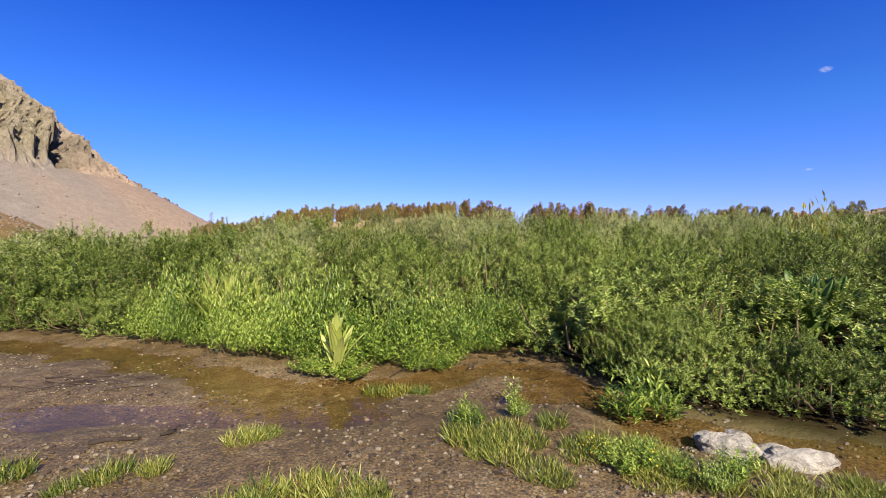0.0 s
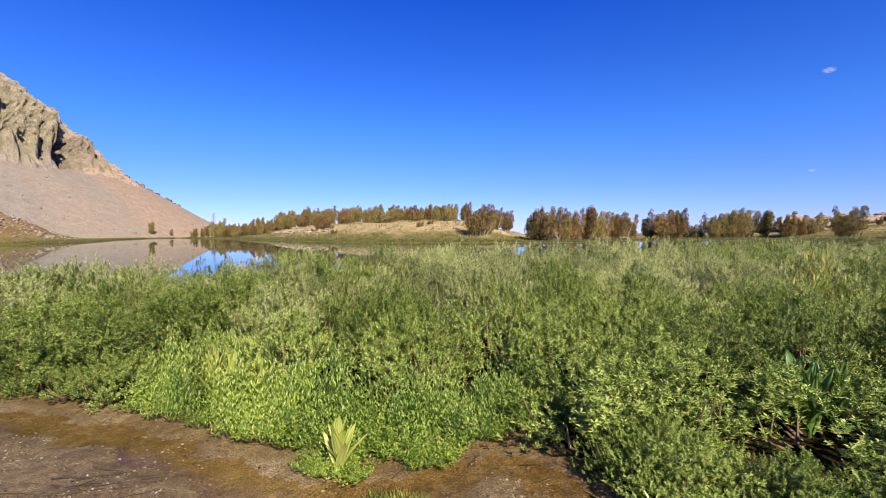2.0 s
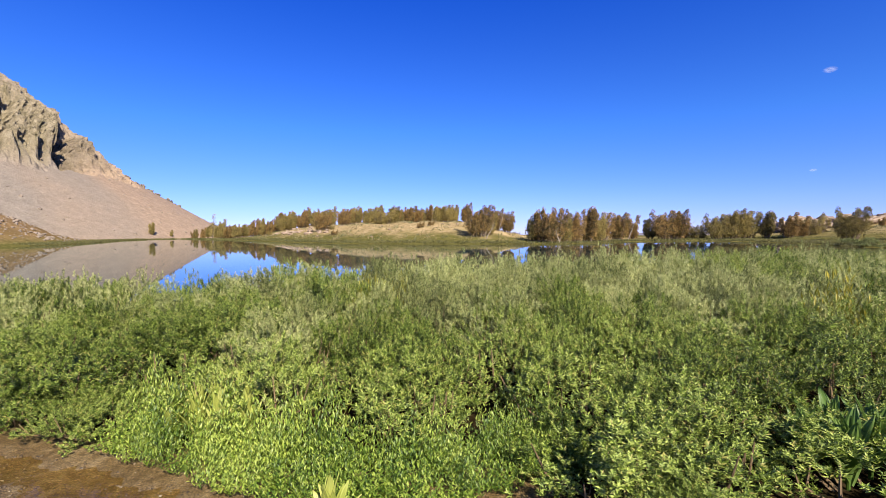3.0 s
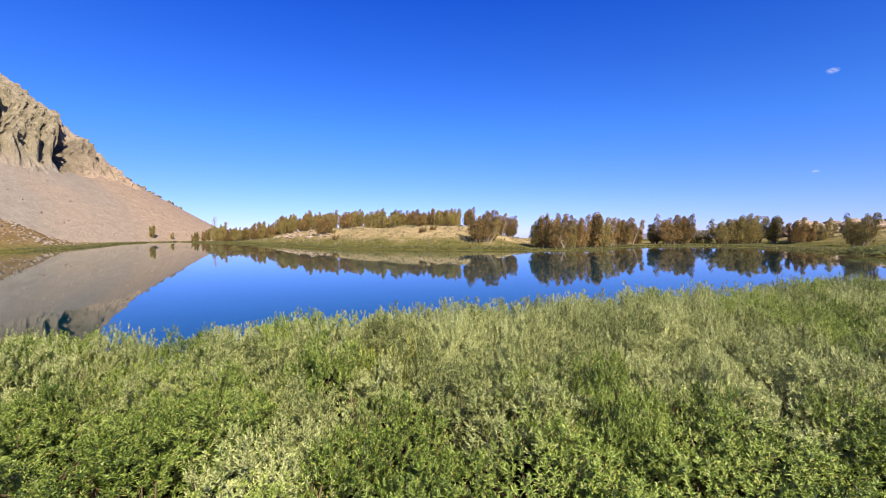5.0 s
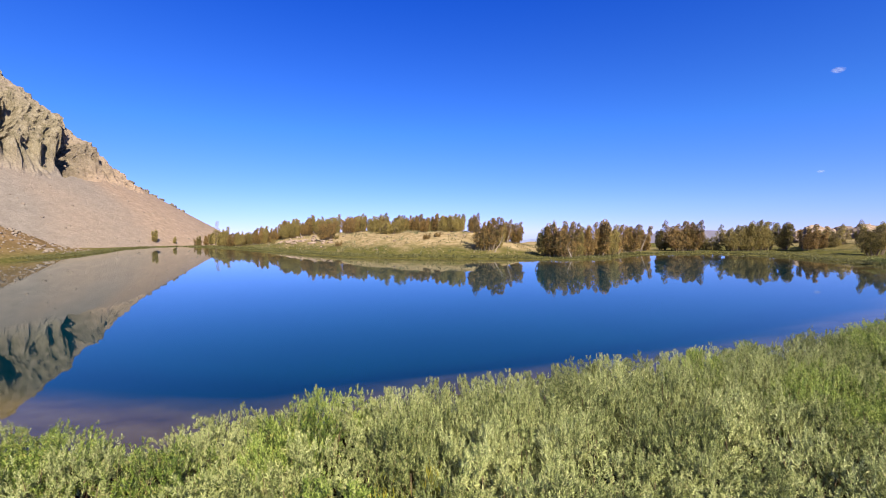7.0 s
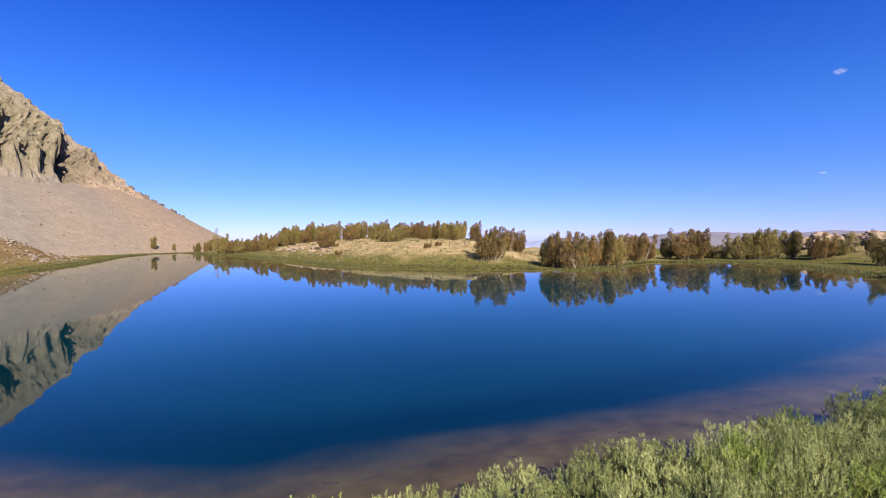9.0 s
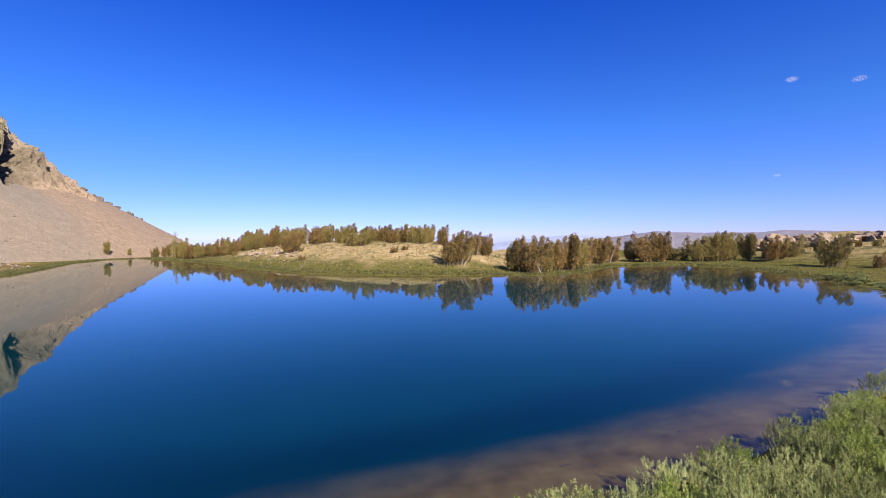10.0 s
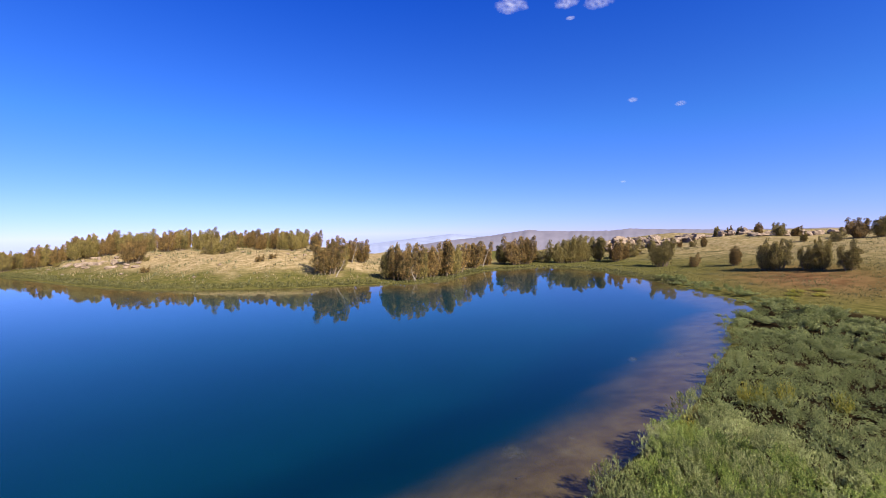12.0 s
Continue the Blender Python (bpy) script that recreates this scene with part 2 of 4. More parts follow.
MAT_SAGE = leaf_material("sage_scrub", (0.07, 0.075, 0.028), (0.15, 0.145, 0.06), (0.25, 0.225, 0.11), 0.3, 0.6, 0.3)
MAT_FLOWER = leaf_material("yellow_flower", (0.3, 0.24, 0.01), (0.55, 0.44, 0.02), (0.75, 0.6, 0.05), 0.3, 0.6, 2.0)


# ---- mesh helpers ----
def mesh_from(name, verts, faces, material, smooth=False):
    me = bpy.data.meshes.new(name)
    verts = np.asarray(verts, np.float32).reshape(-1, 3)
    if isinstance(faces, np.ndarray):
        k = faces.shape[1]
        me.vertices.add(len(verts))
        me.vertices.foreach_set("co", verts.ravel())
        me.loops.add(faces.size)
        me.loops.foreach_set("vertex_index", faces.astype(np.int32).ravel())
        me.polygons.add(len(faces))
        me.polygons.foreach_set("loop_start", np.arange(0, faces.size, k, dtype=np.int32))
        me.polygons.foreach_set("loop_total", np.full(len(faces), k, np.int32))
        me.update(calc_edges=True)
    else:
        me.from_pydata([tuple(v) for v in verts], [], faces)
        me.update()
    me.polygons.foreach_set("use_smooth", [smooth] * len(me.polygons))
    me.materials.append(material)
    return me


SPOTS = {}


def put(source, m):
    """Notes a spot where a thing of this kind stands."""
    SPOTS.setdefault(source.name, []).append(m)


def settle(sources):
    """Stands each thing at its first spot and copies of it at the others."""
    for source in sources:
        spots = SPOTS.get(source.name, [])
        for m in spots[1:]:
            copy_thing(source, m)
        if spots:
            source.matrix_basis = spots[0]


def part(name, me, parent, label=""):
    ob = new(name, me)
    ob.parent = parent
    return tagged(ob, label)


def leaf_fan(base, way, face, length, width, fold=0.25, mid=0.45):
    """Leaves as folded lozenges: two triangles each, meeting at the midrib. Arrays of n rows."""
    base, way, face = (np.asarray(a, float) for a in (base, way, face))
    n = len(base)
    length, width = np.broadcast_to(length, n)[:, None], np.broadcast_to(width, n)[:, None]
    way = way / np.linalg.norm(way, axis=1, keepdims=True)
    side = np.cross(way, face)
    side /= np.linalg.norm(side, axis=1, keepdims=True) + 1e-9
    up = np.cross(side, way)
    tip = base + way * length
    m = base + way * length * mid + up * width * fold
    v = np.stack([base, m - side * width / 2, tip, m + side * width / 2], 1).reshape(-1, 3)
    k = np.arange(n)[:, None] * 4
    f = np.concatenate([k + [0, 1, 2], k + [0, 2, 3]], 1).reshape(-1, 3)
    return v, f


def blade_strip(base, way, bend, length, width, steps=3):
    """Grass blades or long leaves: tapering strips that bend over. Arrays of n rows."""
    base, way, bend = (np.asarray(a, float) for a in (base, way, bend))
    n = len(base)
    length, width = np.broadcast_to(length, n)[:, None], np.broadcast_to(width, n)[:, None]
    side = np.cross(way, bend)
    side /= np.linalg.norm(side, axis=1, keepdims=True) + 1e-9
    rows = []
    for s in range(steps + 1):
        u = s / steps
        c = base + way * length * u + bend * length * u * u
        w = width * (0.5 + 1.2 * u) * (1 - u) ** 0.7 if s < steps else width * 0.02
        rows += [c - side * w / 2, c + side * w / 2]
    v = np.stack(rows, 1).reshape(-1, 3)
    k = np.arange(n)[:, None] * (2 * steps + 2)
    f = np.concatenate([k + [2 * s, 2 * s + 1, 2 * s + 3, 2 * s + 2] for s in range(steps)], 1).reshape(-1, 4)
    return v, f


def tube(points, radii, sides=6):
    """Verts and quads of a tapering tube along points, closed at its end."""
    pts = [Vector(p) for p in points]
    v, f = [], []
    for i, p in enumerate(pts):
        d = (pts[min(i + 1, len(pts) - 1)] - pts[max(i - 1, 0)]).normalized()
        a = d.orthogonal().normalized()
        b = d.cross(a)
        for s in range(sides):
            t = 2 * math.pi * s / sides
            v.append(p + (a * math.cos(t) + b * math.sin(t)) * radii[i])
    for i in range(len(pts) - 1):
        for s in range(sides):
            t = (s + 1) % sides
            f.append((i * sides + s, i * sides + t, (i + 1) * sides + t, (i + 1) * sides + s))
    f.append(tuple(range((len(pts) - 1) * sides, len(pts) * sides)))
    return v, f


def joined(pieces):
    v, f = [], []
    for pv, pf in pieces:
        k = len(v)
        v += [tuple(p) for p in pv]
        f += [tuple(i + k for i in q) for q in pf]
    return v, f


def lump(seed, size, rough=0.25, level=3):
    """Verts and faces of a worn stone."""
    bm = bmesh.new()
    bmesh.ops.create_icosphere(bm, subdivisions=level, radius=1)
    off = Vector((seed * 7.3, seed * 3.1, seed * 5.7))
    for vert in bm.verts:
        p = vert.co.copy()
        k = 1 + rough * noise.noise(p * 1.1 + off) + rough * 0.45 * noise.noise(p * 2.7 + off) + rough * 0.2 * noise.noise(p * 6 + off)
        vert.co = Vector((p.x * size[0], p.y * size[1], p.z * size[2])) * k
    v = [tuple(x.co) for x in bm.verts]
    f = [tuple(x.index for x in q.verts) for q in bm.faces]
    bm.free()
    return v, f


# ---- plan: lake, hills and heights ----
LAKE = np.array([
    (-70, 55), (-45, 27), (-25, 15.5), (-12, 12.3), (-9.4, 11.9), (-7, 11.8), (-5, 12.1), (-3.0, 13.2), (-0.3, 14.1), (3.1, 15.25), (6.9, 16.5), (11.2, 18.1),
    (15.2, 20.1), (18.2, 21.5), (21.2, 23), (24.7, 25.5), (29.2, 28.1), (33.2, 30.6), (36.5, 34), (41, 36.5), (47, 39), (50, 43), (52, 48),
    (55, 56.5), (58, 67), (59.5, 78), (60, 84), (58, 89), (55.5, 94), (48, 93), (41, 92.5), (34, 86), (27, 78), (20.3, 76),
    (12.5, 78), (5, 78.5), (-5, 80.5), (-12.8, 83), (-20, 86.5), (-31, 96), (-45, 112), (-62, 131), (-80, 147), (-95, 158), (-101, 151),
    (-98, 134), (-87, 113), (-78, 94), (-75, 80)])
NEAR = 0.86  # size of the wet patch against its sketch
STREAM = NEAR * np.array([(-9, 5.6), (-6, 5.0), (-4.2, 4.55), (-3, 4.2), (-2, 3.7), (-1.2, 3.25), (-0.5, 3.3), (0.1, 3.55), (0.65, 3.75), (0.95, 3.3), (1.35, 2.65),
                   (1.9, 2.35), (2.7, 2.0), (4, 1.6), (7, 0.8)])


def smooth(a, b, x):
    t = np.clip((x - a) / (b - a), 0, 1)
    return t * t * (3 - 2 * t)


def line_distance(x, y, line, closed):
    d = np.full(np.shape(x), 1e9)
    ends = np.roll(line, -1, 0) if closed else line[1:]
    for (ax, ay), (bx, by) in zip(line, ends):
        t = np.clip(((x - ax) * (bx - ax) + (y - ay) * (by - ay)) / ((bx - ax) ** 2 + (by - ay) ** 2), 0, 1)
        d = np.minimum(d, np.hypot(x - ax - t * (bx - ax), y - ay - t * (by - ay)))
    return d


def outside_lake(x, y):
    """Metres to the shore; negative in the lake."""
    inside = np.zeros(np.shape(x), bool)
    for (ax, ay), (bx, by) in zip(LAKE, np.roll(LAKE, -1, 0)):
        inside ^= ((ay > y) != (by > y)) & (x < (bx - ax) * (y - ay) / (by - ay + 1e-12) + ax)
    d = line_distance(x, y, LAKE, True)
    return np.where(inside, -d, d)


def wavy(x, y, scale, seed):
    """Cheap smooth noise from a few crossing waves, about -1 to 1."""
    r = np.random.RandomState(seed)
    out = 0 * x
    for i in range(6):
        a, p, k = r.uniform(0, 6.28), r.uniform(0, 6.28), r.uniform(0.6, 1.7) / scale
        out = out + np.sin((x * np.cos(a) + y * np.sin(a)) * k * 6.28 + p)
    return out / 3.2


def height(x, y):
    x, y = np.asarray(x, float), np.asarray(y, float)
    d = outside_lake(x, y)
    out = np.clip(d, 0, None)
    shore = 0.09 * smooth(0, 0.5, out) + 0.237 * smooth(0.5, 8, out)
    bed = -0.10 * smooth(0, 0.6, -d) - 0.45 * smooth(0.3, 4.2, -d) - 3.0 * smooth(2.5, 16, -d)
    z = np.where(d > 0, shore, bed)
    # the knoll across the water, the long slope on the right, and the moraine under the mountain
    knoll = 4.4 * smooth(-2, 30, out) * smooth(-78, -45, x) * (1 - smooth(2, 26, x)) * smooth(70, 78, y)
    knoll += 0.35 * wavy(x, y, 11, 3) * smooth(4, 20, out) * smooth(70, 80, y)
    right = 6.6 * smooth(68, 138, x + 0.25 * (90 - y)) * smooth(1, 30, out) + 0.7 * wavy(x, y, 40, 5) * smooth(80, 120, x)
    moraine = 9.5 * np.exp(-(((x + 104) / 19) ** 2 + ((y - 84) / 22) ** 2)) * smooth(0, 14, out)
    z = z + knoll + right + moraine
    # beyond the lake's rim the land drops to wide valleys
    z = z - 70 * smooth(175, 600, np.hypot(x, y)) - 60 * smooth(600, 3000, np.hypot(x, y))
    # the bare wet patch with its rill and pools
    near = (1 - smooth(4.5, 9, np.hypot(x, y - 2))) * (d > 3)
    rill = np.exp(-(line_distance(x, y, STREAM, False) / 0.26) ** 2)
    u, v = x / NEAR, y / NEAR
    pool = np.exp(-(((u + 2.5) / 1.6) ** 2 + ((v - 2.86) / 0.3) ** 2)) + 0.8 * np.exp(-(((u + 0.7) / 0.7) ** 2 + ((v - 2.78) / 0.16) ** 2)) + 0.7 * np.exp(-(((u - 0.5) / 0.5) ** 2 + ((v - 3.05) / 0.13) ** 2))
    micro = 0.012 * wavy(u, v, 0.9, 7) + 0.007 * wavy(u, v, 0.27, 8)
    z = z + near * (micro * (1 - 0.8 * np.clip(pool, 0, 1)) - 0.047 * rill - 0.043 * pool)
    return z


def ground_at(x, y):
    return float(height(np.array([x]), np.array([y]))[0])


def spaced(a, b, step):
    return np.arange(a, b, step)


def growing(start, end, n):
    return np.sign(end - start) * np.geomspace(2, abs(end - start), n) + start


xs = np.concatenate([growing(-150, -3400, 18)[::-1], spaced(-150, -20, 2), spaced(-20, -6, 0.5), spaced(-6, 6, 0.09), spaced(6, 25, 0.5), spaced(25, 150, 1.8), [150], growing(150, 3400, 18)])
ys = np.concatenate([growing(-10, -3400, 16)[::-1], spaced(-10, 0.5, 0.75), spaced(0.5, 6, 0.09), spaced(6, 30, 0.5), spaced(30, 175, 1.5), [175], growing(175, 3400, 18)])
gx, gy = np.meshgrid(xs, ys)
gz = height(gx, gy)
nx, ny = len(xs), len(ys)
quad = (np.arange(ny - 1)[:, None] * nx + np.arange(nx - 1)[None]).reshape(-1, 1) + np.array([0, 1, nx + 1, nx])
ground_mesh = mesh_from("ground", np.stack([gx, gy, gz], -1), quad, MAT_GROUND, True)
gd = outside_lake(gx, gy)
bare_edge = NEAR * np.interp(gx / NEAR, [-14, -8, -4.8, -3.2, -2.2, -1.2, -0.3, 0.5, 1.0, 1.35, 1.6, 2.0, 2.8, 5, 12], [7.4, 6.4, 5.4, 5.0, 4.8, 4.6, 4.5, 4.7, 4.4, 3.35, 2.8, 2.45, 2.2, 1.6, 0.8])
mud = (1 - smooth(-0.2, 0.2, gy - bare_edge)) * (1 - smooth(7, 9, np.hypot(gx, gy))) * (gd > 4)
dry = smooth(6, 16, gd + 3 * wavy(gx, gy, 9, 12)) * smooth(70, 80, gy) * (1 - smooth(40, 60, gx)) + 0.75 * smooth(75, 100, gx) + 0.4 * smooth(70, 88, -gx) * smooth(2.5, 7, gd) * (1 - smooth(112, 130, gy))
dry = np.clip(dry + smooth(175, 300, np.hypot(gx, gy)), 0, 1)
# away from the shore the sand gives way to the painted deep-water blue
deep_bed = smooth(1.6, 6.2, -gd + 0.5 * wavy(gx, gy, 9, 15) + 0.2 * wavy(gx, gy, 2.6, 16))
# where the thicket stands: mask for the ground with painted-in shade
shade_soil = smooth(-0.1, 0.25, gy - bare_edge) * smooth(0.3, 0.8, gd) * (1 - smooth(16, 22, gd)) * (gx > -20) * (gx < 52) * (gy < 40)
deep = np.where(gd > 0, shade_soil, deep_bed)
redness = 0.6 * smooth(70, 88, -gx) * smooth(2.5, 7, gd) * (1 - smooth(112, 130, gy)) + np.exp(-(((gx - 72 - 0.35 * (gy - 50)) / 10) ** 2 + ((gy - 50) / 13) ** 2)) * (gd > 1.5) 
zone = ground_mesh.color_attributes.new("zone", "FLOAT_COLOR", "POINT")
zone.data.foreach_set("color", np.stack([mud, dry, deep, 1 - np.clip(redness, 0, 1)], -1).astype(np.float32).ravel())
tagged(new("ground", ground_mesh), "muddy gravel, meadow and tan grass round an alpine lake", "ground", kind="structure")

# water: the lake and the thin sheet of the rill
lake_v = [(x * 1.02 + 0.1, y + (2.5 if y > 60 else -2.5), 0) for x, y in LAKE]
bm = bmesh.new()
face = bm.faces.new([bm.verts.new(p) for p in lake_v])
bmesh.ops.triangulate(bm, faces=[face])
lake_mesh = bpy.data.meshes.new("lake")
bm.to_mesh(lake_mesh)
bm.free()
lake_mesh.materials.append(MAT_LAKE)
lake = new("lake", lake_mesh)
lake.visible_shadow = False
tagged(lake, "calm deep blue alpine lake mirroring its shore", "lake", kind="structure")
rill_mesh = mesh_from("rill", [(-9, 0.3, 0.2982), (8, 0.3, 0.2982), (8, 6.5, 0.2982), (-9, 6.5, 0.2982)], [(0, 1, 2, 3)], MAT_PUDDLE)
rill = new("rill", rill_mesh)
rill.visible_shadow = False
tagged(rill, "shallow clear rill and puddles over brown mud", "stream", kind="structure")


# ---- mountain on the far left shore ----
def mountain():
    cx, cy, base = -250.0, 180.0, 151.0
    na, nr = 640, 170
    ang = np.linspace(-math.pi * 0.72, math.pi * 0.72, na)
    inn = np.linspace(0, 1, nr) ** 0.9 * base
    a, r = np.meshgrid(ang, inn)
    arc = a * base
    gully = wavy(arc, r * 0.35, 24, 21)
    crag = wavy(arc, r, 9, 22) * 0.55 + wavy(arc, r, 3.6, 23) * 0.45
    flute = wavy(arc, r * 0.12, 5.5, 28)
    # cliffs break through the scree part of the way up, and fade out towards the far shoulder
    start = 47 + 4 * wavy(arc, 0 * r, 55, 24) + 2 * gully + 12 * smooth(0.3, 0.6, a)
    far_side = smooth(0.06, 0.36, a)
    cliff = smooth(0, 1, (r - start + 8 * far_side) / (8 + 40 * far_side))
    band = cliff * (1 - smooth(26, 50, r - start)) * (1 - 0.8 * far_side)
    rough = np.zeros_like(r)
    blocks = np.zeros_like(r)
    for i, j in np.argwhere(r - start > -6):
        p = Vector((arc[i, j] * 0.06, r[i, j] * 0.022, 0))
        rough[i, j] = noise.ridged_multi_fractal(p, 0.9, 2.1, 5, 0.9, 2.0) - 1.1
        blocks[i, j] = noise.cell(Vector((arc[i, j] * 0.4, r[i, j] * 0.22, 3))) - 0.5
    z = r * (0.60 + 0.185 * cliff) + band * (2.2 * rough + 0.8 * blocks) + smooth(10, 60, r - start) * (1.2 * rough + 1.0 * gully)
    # a proud buttress ends in a sharp corner, and the rock steps back into a shaded cleft beside it
    def step(line, depth, run, low, high):
        u = a - np.interp(r, *line)
        return depth * smooth(-0.004, 0.010, u) * (1 - smooth(0.02, run, u)) * smooth(low, low + 4, r) * (1 - smooth(high - 8, high, r))
    shear = np.interp(r, [46, 54, 60, 70, 80], [-0.12, -0.06, 0.02, 0.2, 0.36])
    corner = (r - start > -3) * (step(([46, 54, 60, 70, 78], [-0.12, -0.06, 0.02, 0.2, 0.32]), 1.0, 0.2, 45, 75)
                                 + step(([46, 60, 70], [-0.2, -0.06, 0.1]), 0.3, 0.05, 46, 70)
                                 + step(([46, 60, 70, 80], [-0.4, -0.29, -0.16, 0.0]), 0.7, 0.14, 52, 84)
                                 + step(([46, 60, 70], [0.12, 0.24, 0.4]), 0.25, 0.08, 50, 68))
    ribs = np.zeros_like(r)
    for i, j in np.argwhere(r - start > -3):
        q = (a[i, j] - shear[i, j]) * base
        ribs[i, j] = noise.ridged_multi_fractal(Vector((q * 0.16, r[i, j] * 0.05, 7)), 0.8, 2.2, 4, 0.9, 2.0) - 1.1 + 0.55 * noise.fractal(Vector((q * 0.55, r[i, j] * 0.3, 2)), 0.7, 2.1, 3)
    z = z - 1.0 - 11 * corner + 0.9 * band * ribs
    bare = smooth(-2, 5, r - start) * (0.55 + 0.45 * smooth(-0.1, 0.5, crag))
    detail = np.zeros_like(r)
    for i, j in np.argwhere(r - start > -3):
        p = Vector(((a[i, j] - 0.5 * shear[i, j]) * base, r[i, j], 5))
        detail[i, j] = 1.5 * noise.fractal(p * 0.16, 0.8, 2.2, 4) + 1.0 * (noise.ridged_multi_fractal(p * 0.3, 0.8, 2.2, 3, 0.9, 2.0) - 1.2)
    z = z + 1.2 * bare * detail
    push = 1.8 * bare * detail + band * (1.9 * rough + 1.5 * ribs + 1.2 * gully + 0.8 * blocks) - 4 * corner
    x, y = cx + (base - r + push) * np.cos(a), cy + (base - r + push) * np.sin(a)
    quad = (np.arange(nr - 1)[:, None] * na + np.arange(na - 1)[None]).reshape(-1, 1) + np.array([0, 1, na + 1, na])
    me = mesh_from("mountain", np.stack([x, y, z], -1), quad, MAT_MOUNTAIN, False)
    rock = np.clip(band * 1.2 + 0.85 * smooth(0.0, 0.5, crag + 0.3 * gully) * smooth(6, 26, r - start), 0, 1)
    rosy = smooth(-0.3, 0.05, a + 0.1 * wavy(arc, r * 0.3, 50, 27) - 0.004 * (r - 40))
    rosy = rosy * (1 - 0.7 * smooth(44, 66, r))
    rosy = rosy * (1 - rock) + 0.8 * rock * smooth(-0.02, 0.03, a - shear)
    # third channel marks the hollows between ribs for that painted shade
    zone = me.color_attributes.new("zone", "FLOAT_COLOR", "POINT")
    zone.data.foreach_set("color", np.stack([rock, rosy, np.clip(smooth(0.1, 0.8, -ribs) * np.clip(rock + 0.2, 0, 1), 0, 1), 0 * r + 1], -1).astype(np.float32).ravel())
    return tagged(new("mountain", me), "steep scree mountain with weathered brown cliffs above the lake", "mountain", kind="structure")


mountain()


def far_ridge(name, dist, bearings, tops, color, label):
    """A hazy range on the horizon, as a long rough slope."""
    n = 260
    deg = np.linspace(bearings[0], bearings[-1], n)
    az = np.radians(deg)
    top = np.interp(deg, bearings, tops) + 1.6 * wavy(deg * 10, 0 * deg, 7, 81)
    rows = []
    for f, push, jag in [(0.0, -700, 0), (0.3, -480, 6), (0.5, -300, 8), (0.68, -190, 7), (0.84, -90, 5), (1.0, 0, 0), (0.6, 300, 0)]:
        spur = jag * (wavy(deg * 10, 0 * deg, 12, 82) + 0.7 * wavy(deg * 10, 0 * deg, 4.5, 83))
        rows.append(np.stack([(dist + push + spur) * np.sin(az), (dist + push + spur) * np.cos(az), -160 + (top + 160) * f], -1))
    quad = (np.arange(6)[:, None] * n + np.arange(n - 1)[None]).reshape(-1, 1) + np.array([0, 1, n + 1, n])
    # the haze of distance is mixed straight into the range's base colour
    m = Nodes(name)
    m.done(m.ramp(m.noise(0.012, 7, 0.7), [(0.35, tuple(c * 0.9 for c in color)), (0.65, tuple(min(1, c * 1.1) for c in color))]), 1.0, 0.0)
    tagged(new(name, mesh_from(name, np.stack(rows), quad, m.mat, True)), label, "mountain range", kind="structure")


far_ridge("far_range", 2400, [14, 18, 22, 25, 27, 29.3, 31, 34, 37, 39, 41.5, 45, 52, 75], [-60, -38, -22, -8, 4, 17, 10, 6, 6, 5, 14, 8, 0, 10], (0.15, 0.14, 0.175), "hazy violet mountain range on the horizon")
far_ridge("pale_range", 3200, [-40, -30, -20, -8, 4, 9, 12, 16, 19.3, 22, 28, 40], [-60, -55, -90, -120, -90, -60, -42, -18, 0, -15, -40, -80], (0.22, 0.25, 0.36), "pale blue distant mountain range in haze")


# ---- clouds ----
def cloud(place, size, seed):
    """A thin drifting veil of vapour, billowed, ragged and soft at its rim."""
    nu, nv = 30, 16
    u, v = np.meshgrid(np.linspace(-1, 1, nu), np.linspace(-1, 1, nv))
    away = Vector(place).normalized()
    side, up = Vector((away.y, -away.x, 0)).normalized(), Vector((0, 0, 1))
    swell = 0.02 * size * wavy(u * 10, v * 6, 4, seed + 70)
    p = u[..., None] * size * 0.75 * np.array(side) + v[..., None] * size * 0.36 * np.array(up) + swell[..., None] * np.array(away)
    quad = (np.arange(nv - 1)[:, None] * nu + np.arange(nu - 1)[None]).reshape(-1, 1) + np.array([0, 1, nu + 1, nu])
    me = mesh_from("cloud", p, quad, MAT_CLOUD, True)
    soft = np.clip(1 - u ** 2 - v ** 2, 0, 1)
    veil = me.color_attributes.new("veil", "FLOAT_COLOR", "POINT")
    veil.data.foreach_set("color", np.stack([soft, soft, soft, soft * 0 + 1], -1).astype(np.float32).ravel())
    ob = new("cloud", me)
    ob.location = place
    ob.visible_shadow = False
    tagged(ob, "small wispy white cloud in a clear sky", "cloud", "clouds", "structure")


nc = Nodes("cloud_vapour")
nc.bsdf.inputs["Base Color"].default_value = (0.62, 0.63, 0.66, 1)
nc.bsdf.inputs["Roughness"].default_value = 1.0
veil_node = nc.add("ShaderNodeVertexColor")
veil_node.layer_name = "veil"
veil_soft = nc.add("ShaderNodeSeparateColor")
nc.link(veil_node.outputs["Color"], veil_soft.inputs["Color"])
wisp = nc.math("ADD", nc.math("MULTIPLY", nc.math("SUBTRACT", nc.noise(0.025, 5, 0.6), 0.5), 1.5), nc.math("SUBTRACT", nc.math("MULTIPLY", veil_soft.outputs[0], 1.3), 0.45))
soft_mix = nc.add("ShaderNodeMixShader")
nc.link(nc.math("MULTIPLY", nc.math("MULTIPLY", wisp, 1.0, True), 0.33), soft_mix.inputs[0])
nc.link(nc.add("ShaderNodeBsdfTransparent").outputs[0], soft_mix.inputs[1])
nc.link(nc.bsdf.outputs[0], soft_mix.inputs[2])
